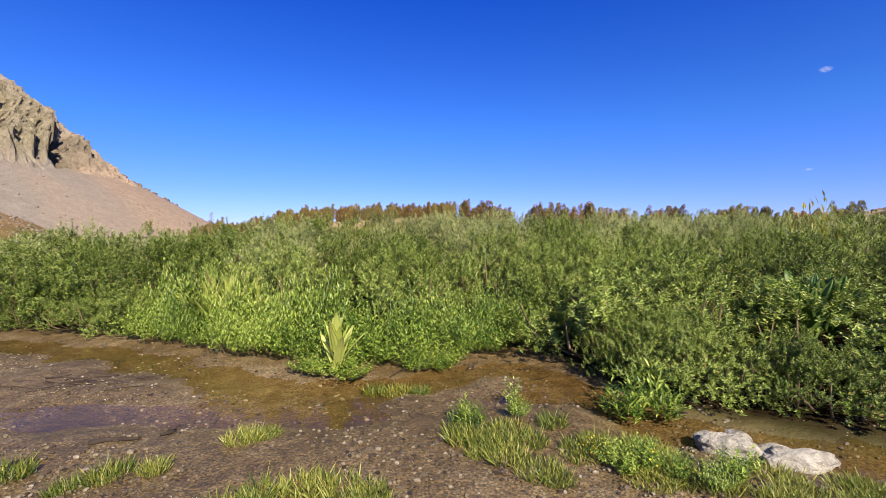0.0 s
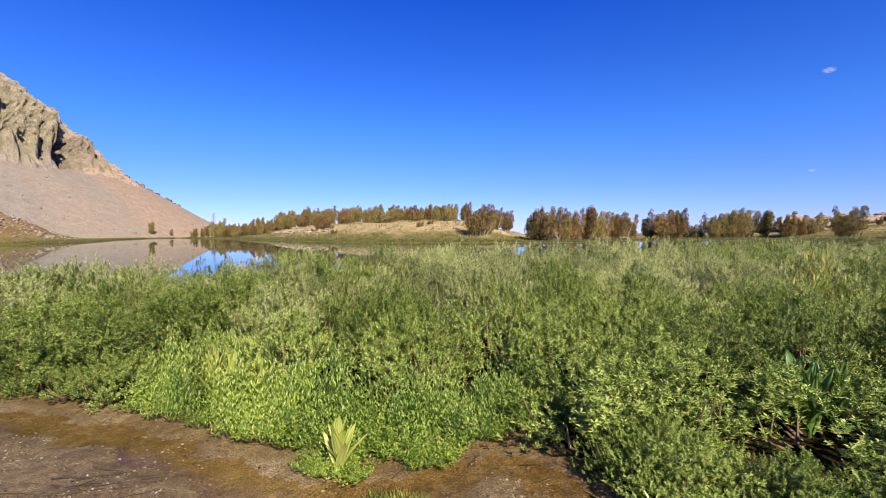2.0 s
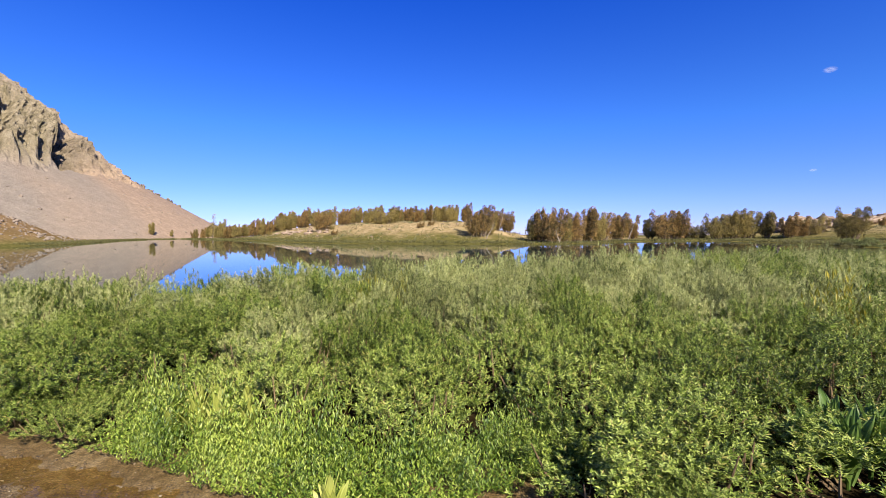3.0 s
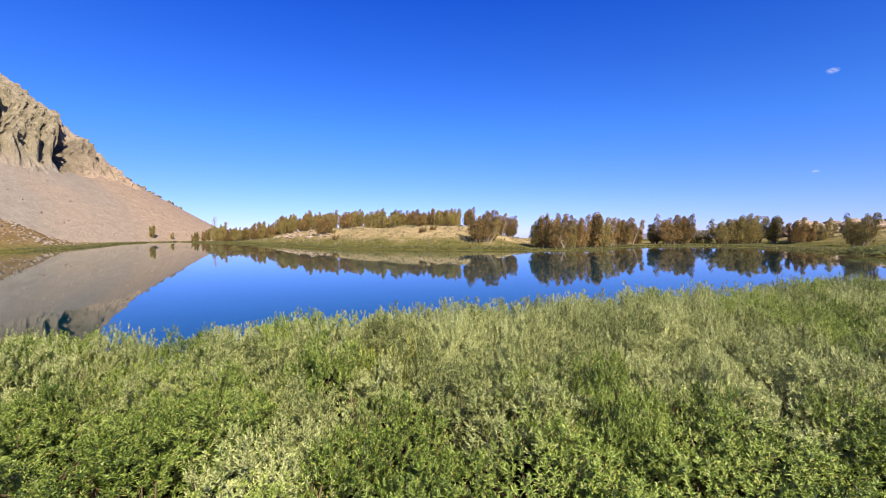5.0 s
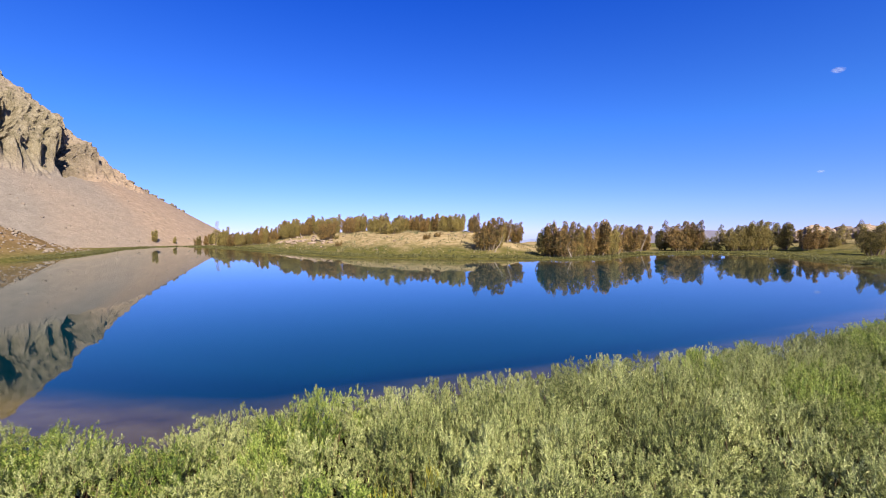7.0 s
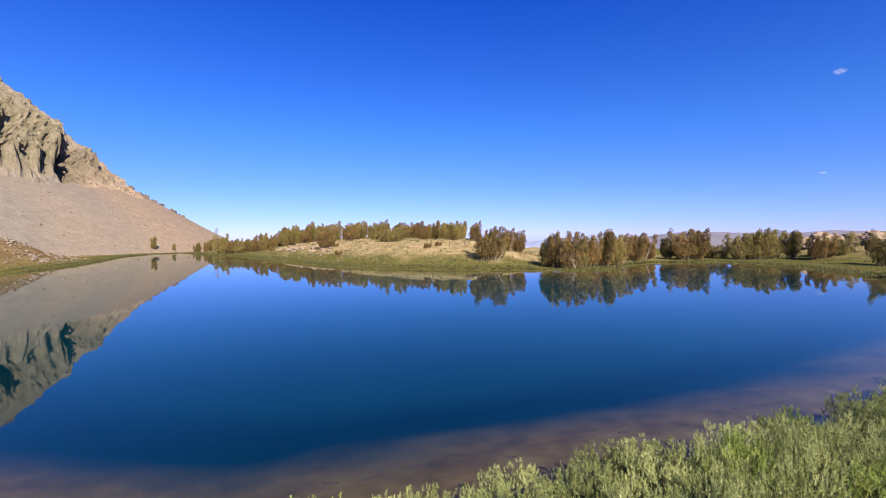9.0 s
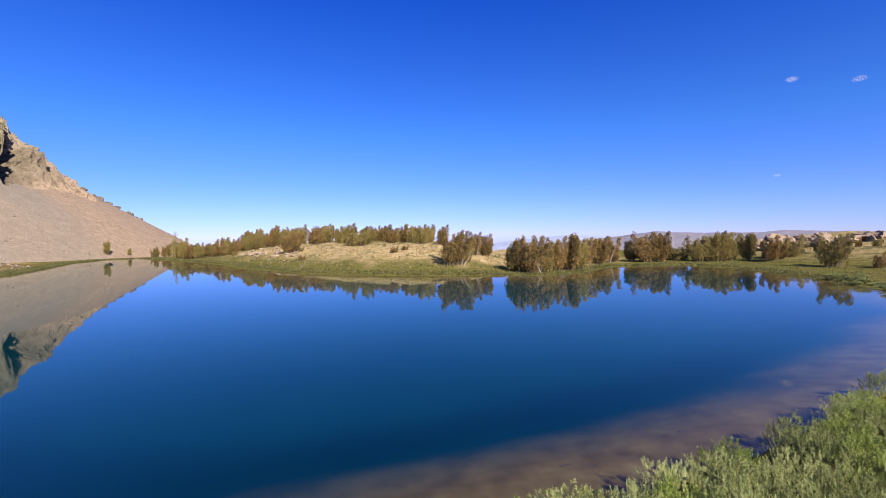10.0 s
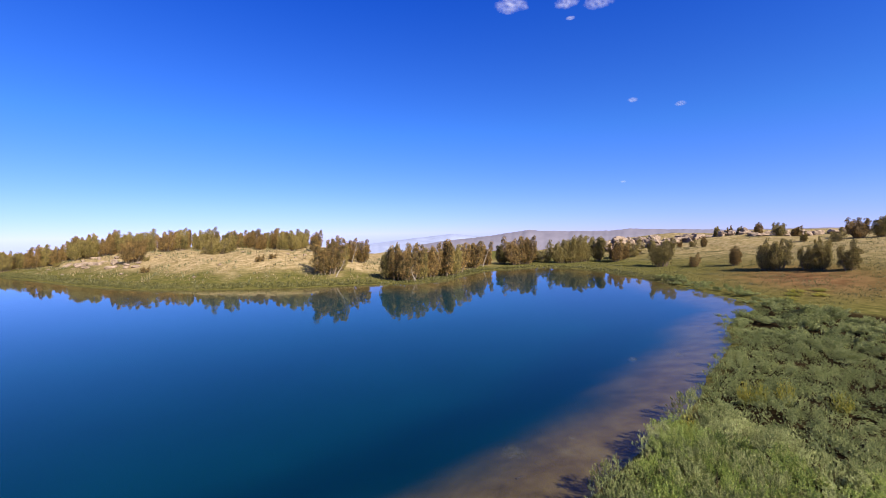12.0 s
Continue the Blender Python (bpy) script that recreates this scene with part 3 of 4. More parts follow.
nc.link(soft_mix.outputs[0], nc.out.inputs["Surface"])
MAT_CLOUD = nc.mat
for i, (p, s) in enumerate([((1673, 1881, 688), 46), ((1840, 1735, 641), 48), ((1618, 1888, 261), 24), ((1069, 2070, 1179), 150), ((1311, 1936, 1162), 110),
                            ((1344, 1950, 1097), 40), ((1441, 1852, 1144), 130)]):
    cloud(p, s, i + 1)


# ---- willows ----
def willow(seed, radius, tall, shoots, per, leaf, wide, material, label, stems=True):
    """A willow shrub: stems from the root, and a lumpy dome of upright leafy shoots."""
    r = np.random.RandomState(seed)
    root = new("willow_shrub")
    tagged(root, label, "shrub", "willow thicket")
    up = np.array([0, 0, 1.0])
    # the shoots stand in loose tufts over the dome with gaps between, some deeper in
    tufts = max(12, shoots // 15)
    az, el = r.uniform(0, 2 * math.pi, tufts), np.arcsin(r.uniform(0.0, 1.0, tufts) ** 0.75)
    heads = np.stack([np.cos(az) * np.cos(el), np.sin(az) * np.cos(el), np.sin(el)], -1)
    off = r.normal(0, 0.1, (shoots, 3))
    out = heads[r.randint(0, tufts, shoots)] + off
    out[:, 2] = np.abs(out[:, 2])
    out /= np.linalg.norm(out, axis=1, keepdims=True)
    lumps = 1.08 - 8.0 * np.minimum((off ** 2).sum(1), 0.05) + 0.07 * np.sin(np.arctan2(out[:, 1], out[:, 0]) * 3 + seed)
    depth = np.where(r.rand(shoots) < 0.82, r.uniform(0.86, 1.0, shoots), r.uniform(0.5, 0.85, shoots)) * lumps
    base = out * depth[:, None] * [radius, radius, tall * 0.82] + [0, 0, tall * 0.10]
    way = out * 0.5 + up * 0.8 + r.normal(0, 0.2, (shoots, 3))
    way /= np.linalg.norm(way, axis=1, keepdims=True)
    run = r.uniform(1.0, 1.9, shoots) * leaf
    t = np.tile(np.linspace(0.0, 1.0, per), shoots)
    b0, w0, l0 = np.repeat(base, per, 0), np.repeat(way, per, 0), np.repeat(run, per)
    spin = np.tile(np.arange(per) * 2.4, shoots) + np.repeat(r.uniform(0, 6.28, shoots), per)
    a1 = np.cross(w0, [0.3, 0.9, 0.2])
    a1 /= np.linalg.norm(a1, axis=1, keepdims=True)
    a2 = np.cross(w0, a1)
    ring = a1 * np.cos(spin)[:, None] + a2 * np.sin(spin)[:, None]
    spread = (1.0 - 0.55 * t)[:, None]
    lw = w0 * (1 - 0.45 * spread) + ring * spread + r.normal(0, 0.14, b0.shape)
    size = leaf * (1 - 0.3 * t) * r.uniform(0.75, 1.2, len(t))
    v, f = leaf_fan(b0 + w0 * (l0 * t)[:, None], lw, w0 - 0.3 * ring, size, size * wide)
    part("foliage", mesh_from("willow_foliage", v, f, material), root)
    if stems:
        rs = random.Random(seed)
        pieces = []
        for i in range(11):
            a, reach = rs.uniform(0, 6.28), rs.uniform(0.3, 0.85)
            tip = Vector((math.cos(a) * radius * reach, math.sin(a) * radius * reach, tall * rs.uniform(0.45, 0.7)))
            foot = Vector((math.cos(a) * radius * 0.15, math.sin(a) * radius * 0.15, -0.06))
            bend = foot.lerp(tip, 0.5) + Vector((math.cos(a), math.sin(a), 0)) * radius * 0.18
            pieces.append(tube([foot, foot.lerp(bend, 0.6), bend, tip], [0.02, 0.016, 0.012, 0.005], 5))
        v, f = joined(pieces)
        part("branchwork", mesh_from("willow_branchwork", v, f, MAT_STEM), root, "thin brown branching stems")
    return root


def edge_of_thicket(x):
    """How far ahead the thicket begins, across the wet patch."""
    return NEAR * float(np.interp(x / NEAR, [-14, -8, -4.8, -3.2, -2.2, -1.2, -0.3, 0.5, 1.0, 1.35, 1.6, 2.0, 2.8, 5, 12, 60],
                           [7.2, 6.2, 5.2, 4.9, 4.7, 4.5, 4.4, 4.6, 4.5, 3.6, 3.1, 2.8, 2.6, 2.0, 1.0, -4]))


def choose(x, y, n):
    """Green shrubs by the rill, silvery ones towards the lake, in drifts."""
    f = (1 - 0.75 * float(smooth(4, 11, np.array(float(x))))) * float(smooth(4.5, 9.0, np.array(y + 1.6 * wavy(np.array(float(x)), np.array(float(y)), 4.5, 33))))
    f *= 1 - 0.7 * float(smooth(1.5, 4.0, np.array(-float(x))))
    if math.hypot(x - 2.4, y - 3.5) < 0.5:
        f = 1.0
    return n - 1 if rs.random() < f else rs.randrange(n - 1)


def scatter(rs, seeds, spots, scale_of, sink=0.05):
    for (x, y) in spots:
        s, hgt = scale_of(x, y)
        m = Matrix.LocRotScale((x, y, ground_at(x, y) - sink), Euler((rs.gauss(0, 0.05), rs.gauss(0, 0.05), rs.uniform(0, 6.28))), (s, s, hgt / 1.35))
        put(seeds[choose(x, y, len(seeds))], m)


def jittered(x0, x1, y0, y1, step, rs, keep):
    spots, row, y = [], 0, y0
    while y < y1:
        x = x0 + (step / 2 if row % 2 else 0)
        while x < x1:
            px, py = x + rs.uniform(-0.3, 0.3) * step, y + rs.uniform(-0.3, 0.3) * step
            if keep(px, py):
                spots.append((px, py))
            x += step
        y += step * 0.87
        row += 1
    return spots


GREEN_LABEL = "dense green willow shrub with narrow upright leaves"
SILVER_LABEL = "silvery green willow shrub with narrow downy leaves"
near_kinds = [willow(s, 0.9, 1.35, 980, 12, 0.054, 0.34, m, lab) for s, m, lab in
              ((1, MAT_WILLOW, GREEN_LABEL), (2, MAT_WILLOW, GREEN_LABEL), (3, MAT_SILVER, SILVER_LABEL))]
mid_kinds = [willow(s, 1.04, 1.35, 760, 11, 0.064, 0.34, m, lab) for s, m, lab in
             ((4, MAT_WILLOW, GREEN_LABEL), (5, MAT_SILVER, SILVER_LABEL), (6, MAT_SILVER, SILVER_LABEL))]
edge_kinds = [willow(s, 1.05, 1.0, 420, 9, 0.066, 0.38, MAT_THICKET, GREEN_LABEL, False) for s in (10, 11, 12)]
far_kinds = [willow(s, 1.0, 1.0, 230, 8, 0.11, 0.4, MAT_THICKET, GREEN_LABEL, False) for s in (7, 8, 9)]

rs = random.Random(11)


def near_keep(x, y):
    return y > edge_of_thicket(x) + 0.55 and math.hypot(x, y - 2) < 8.2 and y > -2


def canopy(x, y):
    """Height of the willow tops over the ground, as a scale of the unit shrub."""
    x, y = np.array(x, float), np.array(y, float)
    h = 1.3 + 0.34 * np.exp(-((y - 8.6) / 1.7) ** 2) * (1 - smooth(0, 3, x)) * (1 - 0.6 * smooth(5.5, 8, -x)) + 0.12 * wavy(x, y, 4.0, 31) + 0.3 * smooth(5.5, 8.0, y) * smooth(0.5, 4.0, x) * (1 - 0.9 * smooth(11.5, 14.5, y)) - 0.40 * (1 - smooth(3.0, 5.6, y)) - 0.22 * smooth(1.5, 4.0, -x) * (1 - smooth(7.5, 9.5, y))
    d = outside_lake(x.reshape(1), y.reshape(1))[0]
    h = h + np.interp(x, [-9, -5, -3.5, 0, 5], [0.14, 0.24, 0.42, 0.56, 0.6]) * np.exp(-((d - 2.9) / 2.0) ** 2) * (1 - smooth(15, 18, x))
    return float(h) / 1.1


def near_scale(x, y):
    return rs.uniform(0.85, 1.15), canopy(x, y) * rs.uniform(0.9, 1.04)


scatter(rs, near_kinds, jittered(-9, 9.5, 1.5, 10.5, 1.12, rs, near_keep), near_scale)
# low outer growth that hangs over the mud
for i in range(40):
    x = rs.uniform(0.95, 1.7) if i < 6 else rs.uniform(1.75, 4.2) if i < 18 else rs.uniform(3.2, 7.5) if i < 27 else rs.uniform(-8, -3.4)
    y = edge_of_thicket(x) + (rs.uniform(-0.05, 0.3) if 1.7 < x < 4.3 else rs.uniform(0.2, 0.5))
    k = rs.uniform(0.42, 0.6)
    put(near_kinds[rs.randrange(2)], Matrix.LocRotScale((x, y, ground_at(x, y) - 0.04), Euler((0, 0, rs.uniform(0, 6.28))), (k, k, k * rs.uniform(0.6, 0.85))))


def mid_keep(x, y):
    d = float(outside_lake(np.array([x]), np.array([y]))[0])
    return math.hypot(x, y - 2) >= 8.2 and d > float(np.interp(x, [-2, 1, 8, 12, 13.5], [0.65, 0.85, 0.8, 0.7, 0.6])) and y > edge_of_thicket(x) + 0.5


def mid_scale(x, y):
    d = float(outside_lake(np.array([x]), np.array([y]))[0])
    return rs.uniform(0.85, 1.05), canopy(x, y) * rs.uniform(0.92, 1.03) * (1 - (0.04 if x > -4 else 0.08) * (1 - float(smooth(0.5, 3.5, np.array(d)))))


scatter(rs, mid_kinds, jittered(-15, 19.5, 2, 24, 1.2, rs, mid_keep), mid_scale)


def far_keep(x, y):
    d = float(outside_lake(np.array([x]), np.array([y]))[0])
    return d > 0.4 and d < (26 if x < 47 + 2 * math.sin(y) else 3.2)


def thicket(name, label, sources, spots, scale_of):
    """Shrubs too many and too far to count, joined."""
    vs, fs, count = [], [], 0
    for x, y in spots:
        me = rs.choice(sources).children[0].data
        co = np.empty(len(me.vertices) * 3, np.float32)
        me.vertices.foreach_get("co", co)
        idx = np.empty(len(me.loops), np.int32)
        me.loops.foreach_get("vertex_index", idx)
        s, h = scale_of(x, y)
        t = rs.uniform(0, 6.28)
        co = co.reshape(-1, 3)
        c = np.stack([(co[:, 0] * math.cos(t) - co[:, 1] * math.sin(t)) * s + x, (co[:, 0] * math.sin(t) + co[:, 1] * math.cos(t)) * s + y,
                      co[:, 2] * h + ground_at(x, y) - 0.1], -1)
        vs.append(c)
        fs.append(idx.reshape(-1, 3) + count)
        count += len(c)
    ob = new(name, mesh_from(name, np.concatenate(vs), np.concatenate(fs), sources[0].children[0].data.materials[0]))
    return tagged(ob, label, "shrubs", kind="stuff")


thicket("willow_thicket", "low silvery green willow thicket along the lake", edge_kinds, jittered(19.5, 36, 4, 40, 1.7, rs, far_keep), lambda x, y: (rs.uniform(0.95, 1.35), rs.uniform(0.75, 1.1) + 0.4 * float(wavy(np.array(x), np.array(y), 5, 91))))
thicket("willow_thicket", "low olive willow thicket along the lake's far end", far_kinds, jittered(36, 66, -6, 62, 2.5, rs, far_keep), lambda x, y: (rs.uniform(1.4, 2.0), rs.uniform(0.75, 1.1) + 0.35 * float(wavy(np.array(x), np.array(y), 8, 92))))
for k in far_kinds + edge_kinds:
    for child in list(k.children):
        bpy.data.objects.remove(child)
    bpy.data.objects.remove(k)
settle(near_kinds + mid_kinds)


# ---- pines ----
def pine(seed, tall, spread, trunks, clumps, sprays, lean=0.08, bare=0.13):
    """A wind-shaped whitebark pine: pale trunks that fork from one root, each with a flame-shaped plume built of needle clumps."""
    r = np.random.RandomState(seed)
    rs = random.Random(seed)
    root = new("pine_tree")
    tagged(root, "weathered multi-stemmed whitebark pine with olive needles", "tree", "pines round the lake")
    spars, bases, ways, faces, sizes = [], [], [], [], []
    k = tall / 6
    for i in range(trunks):
        a = 6.28 * i / trunks + rs.uniform(-0.5, 0.5)
        reach = spread * rs.uniform(0.14, 0.5)
        h = tall * (1.0 if i == 0 else rs.uniform(0.62, 0.97))
        foot = Vector((math.cos(a) * reach * 0.4, math.sin(a) * reach * 0.4, -0.3))
        tip = Vector((math.cos(a) * reach + lean * h, math.sin(a) * reach, h))
        knee = foot.lerp(tip, 0.4) + Vector((math.cos(a), math.sin(a), 0)) * spread * rs.uniform(0.02, 0.10)
        pts = [foot, foot.lerp(knee, 0.55), knee, knee.lerp(tip, 0.6), tip]
        w = 0.15 * k
        v, f = tube(pts, [w, w * 0.8, w * 0.6, w * 0.35, w * 0.1], 6)
        part("trunk", mesh_from("pine_trunk", v, f, MAT_BARK), root, "pale grey weathered trunk")
        line = np.array([pts[0], pts[2], pts[4]])
        low = bare * rs.uniform(0.6, 1.6)
        # clumps climb the trunk, wide below and closing to a ragged point
        for c in range(clumps):
            t = low + (1.0 - low) * (c + r.rand()) / clumps
            p = line[0] + (line[1] - line[0]) * t / 0.4 if t < 0.4 else line[1] + (line[2] - line[1]) * (t - 0.4) / 0.6
            turn = r.uniform(0, 6.28)
            off = spread * 0.175 * (1.12 - t) ** 0.6 * r.uniform(0.3, 1.2)
            p = p + [math.cos(turn) * off, math.sin(turn) * off, off * 0.3]
            wide, high = k * r.uniform(0.36, 0.62) * (1.2 - 0.45 * t), k * r.uniform(0.45, 0.75) * (1.15 - 0.35 * t)
            az, el = r.uniform(0, 6.28, sprays), np.arcsin(r.uniform(-0.55, 1.0, sprays))
            out = np.stack([np.cos(az) * np.cos(el), np.sin(az) * np.cos(el), np.sin(el)], -1)
            bases.append(p + out * [wide, wide, high] * r.uniform(0.75, 1.0, (sprays, 1)))
            faces.append(out + r.normal(0, 0.25, out.shape))
            ways.append(out * [0.6, 0.6, 0.3] + r.normal(0, 0.3, out.shape) + [0.1, 0, 0.7])
            sizes.append(k * r.uniform(0.17, 0.32, sprays) * (1.15 - 0.35 * t))
            if c % 3 == 0:
                q = Vector(p) - Vector((math.cos(turn) * off, math.sin(turn) * off, off * 0.9))
                spars.append(tube([q, q.lerp(Vector(p), 0.6), Vector(p)], [0.05 * k, 0.035 * k, 0.015 * k], 4))
    v, f = joined(spars)
    tagged(part("branchwork", mesh_from("pine_branchwork", v, f, MAT_BARK), root), kind="stuff")
    size = np.concatenate(sizes)
    v, f = leaf_fan(np.concatenate(bases), np.concatenate(ways), np.concatenate(faces), size, size * r.uniform(0.36, 0.56, len(size)), 0.25)
    part("crown", mesh_from("pine_crown", v, f, MAT_PINE), root)
    return root


PINE_TALL = (6.0, 5.6, 5.2, 6.4, 3.8, 5.6, 8.4)
pines = [pine(1, 6.0, 4.0, 8, 17, 92), pine(2, 5.6, 4.8, 9, 15, 92), pine(3, 5.2, 2.9, 5, 18, 92), pine(4, 6.4, 2.4, 4, 21, 92),
         pine(5, 3.8, 4.2, 8, 13, 92, bare=0.04), pine(6, 5.6, 3.5, 7, 17, 92), pine(7, 8.4, 1.5, 2, 10, 40, 0.05, 0.3)]


def stand(x, y, tall, kind, wide=1.0):
    s = tall / PINE_TALL[kind]
    foot = max(ground_at(x, y), 0.6 * (151 - math.hypot(x + 250, y - 180)) - 1.2)
    put(pines[kind], Matrix.LocRotScale((x, y, foot), Euler((0, 0, rs.uniform(-0.5, 0.5))), (s * wide * 1.08, s * wide * 1.08, s)))


# the open row on the far shore: place, height, kind, breadth
for row in [(7.4, 86.5, 6.2, 1, 1.0), (9.5, 90, 4.6, 0, 1), (17.3, 81.5, 5.6, 0, .8), (18.8, 80.5, 6.0, 5, .9), (20.6, 79, 6.2, 1, .8), (22.6, 80.5, 5.2, 2, .9), (25.2, 83, 5.8, 0, .9),
            (28.4, 83.6, 6.4, 3, 1.1), (30.2, 85, 5.6, 5, 1), (33, 89.5, 5.8, 1, .9), (39, 97, 5.6, 0, 1), (40.6, 99, 5.6, 5, 1), (45, 103, 5.4, 2, 1)]:
    stand(*row)
for row in [(50, 104, 5, 5, 1), (52, 100.6, 6.6, 1, 1), (54.5, 101, 6.4, 0, 1), (58.5, 105, 4.6, 2, 1), (61, 103, 4, 4, 1),
            (63.5, 99.5, 5.6, 1, 1), (66.3, 99.5, 6.4, 0, 1.1), (69, 100, 6.0, 5, 1), (71.5, 100.5, 6.2, 1, 1), (74, 98.5, 5.6, 3, 1.2), (75, 93.6, 5.2, 2, 1), (82, 99, 4.6, 2, 1), (86, 100, 4.6, 4, 1)]:
    stand(*row)
# the open slope to the right
for row in [(74.2, 78.7, 5.9, 1, .85), (77, 73.3, 2.7, 4, .7), (80.3, 67.4, 3.5, 5, .9), (77.4, 59.6, 4.6, 5, .9), (78.2, 58, 5.0, 1, .8), (78.7, 54, 4.1, 2, 1), (79.5, 52.6, 4.4, 0, .9), (79.9, 53.6, 3.6, 4, .7), (79.6, 49, 4.3, 2, 1)]:
    stand(*row)
for row in [(118, 102.5, 3.0, 5, .8), (120.8, 100.5, 2.6, 2, .9), (122, 98.5, 2.2, 0, .9), (124.7, 95.2, 3.4, 5, .9), (119, 85.5, 3.6, 1, 1), (121, 83, 3.0, 0, 1), (107.5, 66.7, 2.8, 4, .8),
            (118, 68.4, 4.4, 1, 1.1), (120, 65.5, 4.8, 0, 1), (96, 63, 2.6, 2, .8), (101, 92, 2.6, 5, .9), (94, 96, 2.4, 4, .8), (89, 97, 3.0, 2, 1), (104, 98, 2.2, 4, .8)]:
    stand(*row)
# the wood along the back of the knoll and round the far left shore
WOOD = np.array([(-76, 152), (-66, 146), (-57, 145), (-48, 147), (-36, 143), (-23, 138), (-12, 132), (-3, 124.5), (4, 117)])
for i in range(112):
    u = i / 111
    at = u * (len(WOOD) - 1)
    x = float(np.interp(at, range(len(WOOD)), WOOD[:, 0])) + rs.uniform(-1.0, 1.0)
    y = float(np.interp(at, range(len(WOOD)), WOOD[:, 1])) + rs.uniform(-4, 9)
    tall = rs.choice((3.2, 4.0, 4.6, 5.0, 5.6)) * rs.uniform(0.88, 1.08) * (1.06 if u < 0.6 else 1.0 - 0.35 * (u - 0.6))
    stand(x, y, tall, rs.choice((0, 0, 1, 2, 2, 3, 5)), rs.uniform(0.75, 1.1))
# single trees on the knoll's slope
for row in [(-33, 121, 5.2, 1, 1.0), (-15.5, 117, 4.8, 4, 1.2), (-13, 118.5, 4.6, 5, 1.0), (-30, 120, 1.3, 4, .9), (-25.5, 103.5, 1.3, 4, 1.2), (-4.8, 99, 1.3, 4, 1.3), (-2.4, 99.5, 1.1, 4, 1.3), (-54, 137, 1.4, 4, 1),
            (5.9, 106.6, 4.4, 0, .9), (1.5, 112, 4.2, 5, 1), (9.5, 104, 4.2, 2, 1), (12.5, 100, 4.6, 0, 1), (15.5, 102, 4.8, 5, 1)]:
    stand(*row)
# the far left corner, at the mountain's foot
for row in [(-105, 158, 4.4, 3, .9), (-103, 166, 2.6, 0, .7), (-95, 168, 3.6, 3, 1), (-92, 168, 4.2, 2, 1), (-89, 166, 4.4, 3, 1), (-86, 164, 4.8, 2, 1), (-83.5, 163, 4.6, 3, 1),
            (-84, 160, 8.4, 6, 1), (-80, 158, 4.8, 0, .8), (-78, 155, 3.4, 4, .8), (-97, 171, 3.0, 4, .8)]:
    stand(*row)
for i in range(7):
    x, y = 100 + rs.uniform(0, 60), 100 + rs.uniform(-45, 30)
    stand(x, y, rs.uniform(1.8, 2.8), rs.randrange(6), 1)
settle(pines)


# ---- plants of the wet patch ----
def herb(name, seed, radius, tall, shoots, per, leaf, wide, material, label, category):
    """A low leafy plant: leaves on short upright stalks."""
    r = np.random.RandomState(seed)
    root = tagged(new(name), label, category, "plants by the rill")
    az, q = r.uniform(0, 6.28, shoots), np.sqrt(r.uniform(0, 1, shoots))
    top = np.stack([np.cos(az) * q * radius, np.sin(az) * q * radius, tall * (1 - 0.55 * q ** 2) * r.uniform(0.75, 1.05, shoots)], -1)
    foot = top * [0.35, 0.35, 0]
    t = np.tile(np.linspace(0.25, 1, per), shoots)
    b = np.repeat(foot, per, 0) + (np.repeat(top - foot, per, 0)) * t[:, None]
    spin = np.tile(np.arange(per) * 2.4, shoots) + np.repeat(r.uniform(0, 6.28, shoots), per)
    ring = np.stack([np.cos(spin), np.sin(spin), 0 * spin], -1)
    way = ring * (1.0 - 0.45 * t)[:, None] + [0, 0, 0.55] + r.normal(0, 0.15, b.shape)
    size = leaf * (1.1 - 0.45 * t) * r.uniform(0.75, 1.2, len(t))
    v, f = leaf_fan(b, way, np.tile([0, 0, 1.0], (len(b), 1)), size, size * wide, 0.2)
    part("foliage", mesh_from("herb_foliage", v, f, material), root)
    return root


def corn_lily(seed, tall, leaves, material, label):
    """Corn lily: broad pleated leaves that sheathe one upright stalk."""
    rs = random.Random(seed)
    root = tagged(new("corn_lily"), label, "plant", "corn lilies")
    v, f = tube([(0, 0, -0.05), (0, 0, tall * 0.45), (0, 0, tall * 0.8)], [0.014, 0.011, 0.005], 8)
    part("stalk", mesh_from("lily_stalk", v, f, material), root)
    for i in range(leaves):
        u = i / max(1, leaves - 1)
        a = i * 2.4 + rs.uniform(-0.3, 0.3)
        ln, w = tall * rs.uniform(0.55, 0.75) * (1.05 - 0.3 * u), tall * rs.uniform(0.085, 0.125) * (1 - 0.25 * u)
        out, side = Vector((math.cos(a), math.sin(a), 0)), Vector((-math.sin(a), math.cos(a), 0))
        lean = 0.5 - 0.35 * u
        vs, fs, n, m = [], [], 8, 7
        for j in range(n + 1):
            t = j / n
            c = out * (ln * (lean * t + 0.25 * lean * t * t)) + Vector((0, 0, tall * (0.05 + 0.38 * u) + ln * (1.05 - 0.35 * lean) * (t - 0.28 * t * t * lean)))
            half = w * math.sin(math.pi * min(1, 0.12 + 0.88 * t)) ** 0.75 * (1 - 0.25 * t) + 0.002
            for k in range(m):
                e = 2 * k / (m - 1) - 1
                lift = 0.28 * half * abs(e) + 0.012 * tall * (k % 2)
                vs.append(c + side * half * e + (Vector((0, 0, 1)) * 0.5 - out * 0.6) * lift)
        for j in range(n):
            for k in range(m - 1):
                q = j * m + k
                fs.append((q, q + 1, q + m + 1, q + m))
        part("leaf", mesh_from("lily_leaf", [tuple(p) for p in vs], fs, material, False), root)
    return root


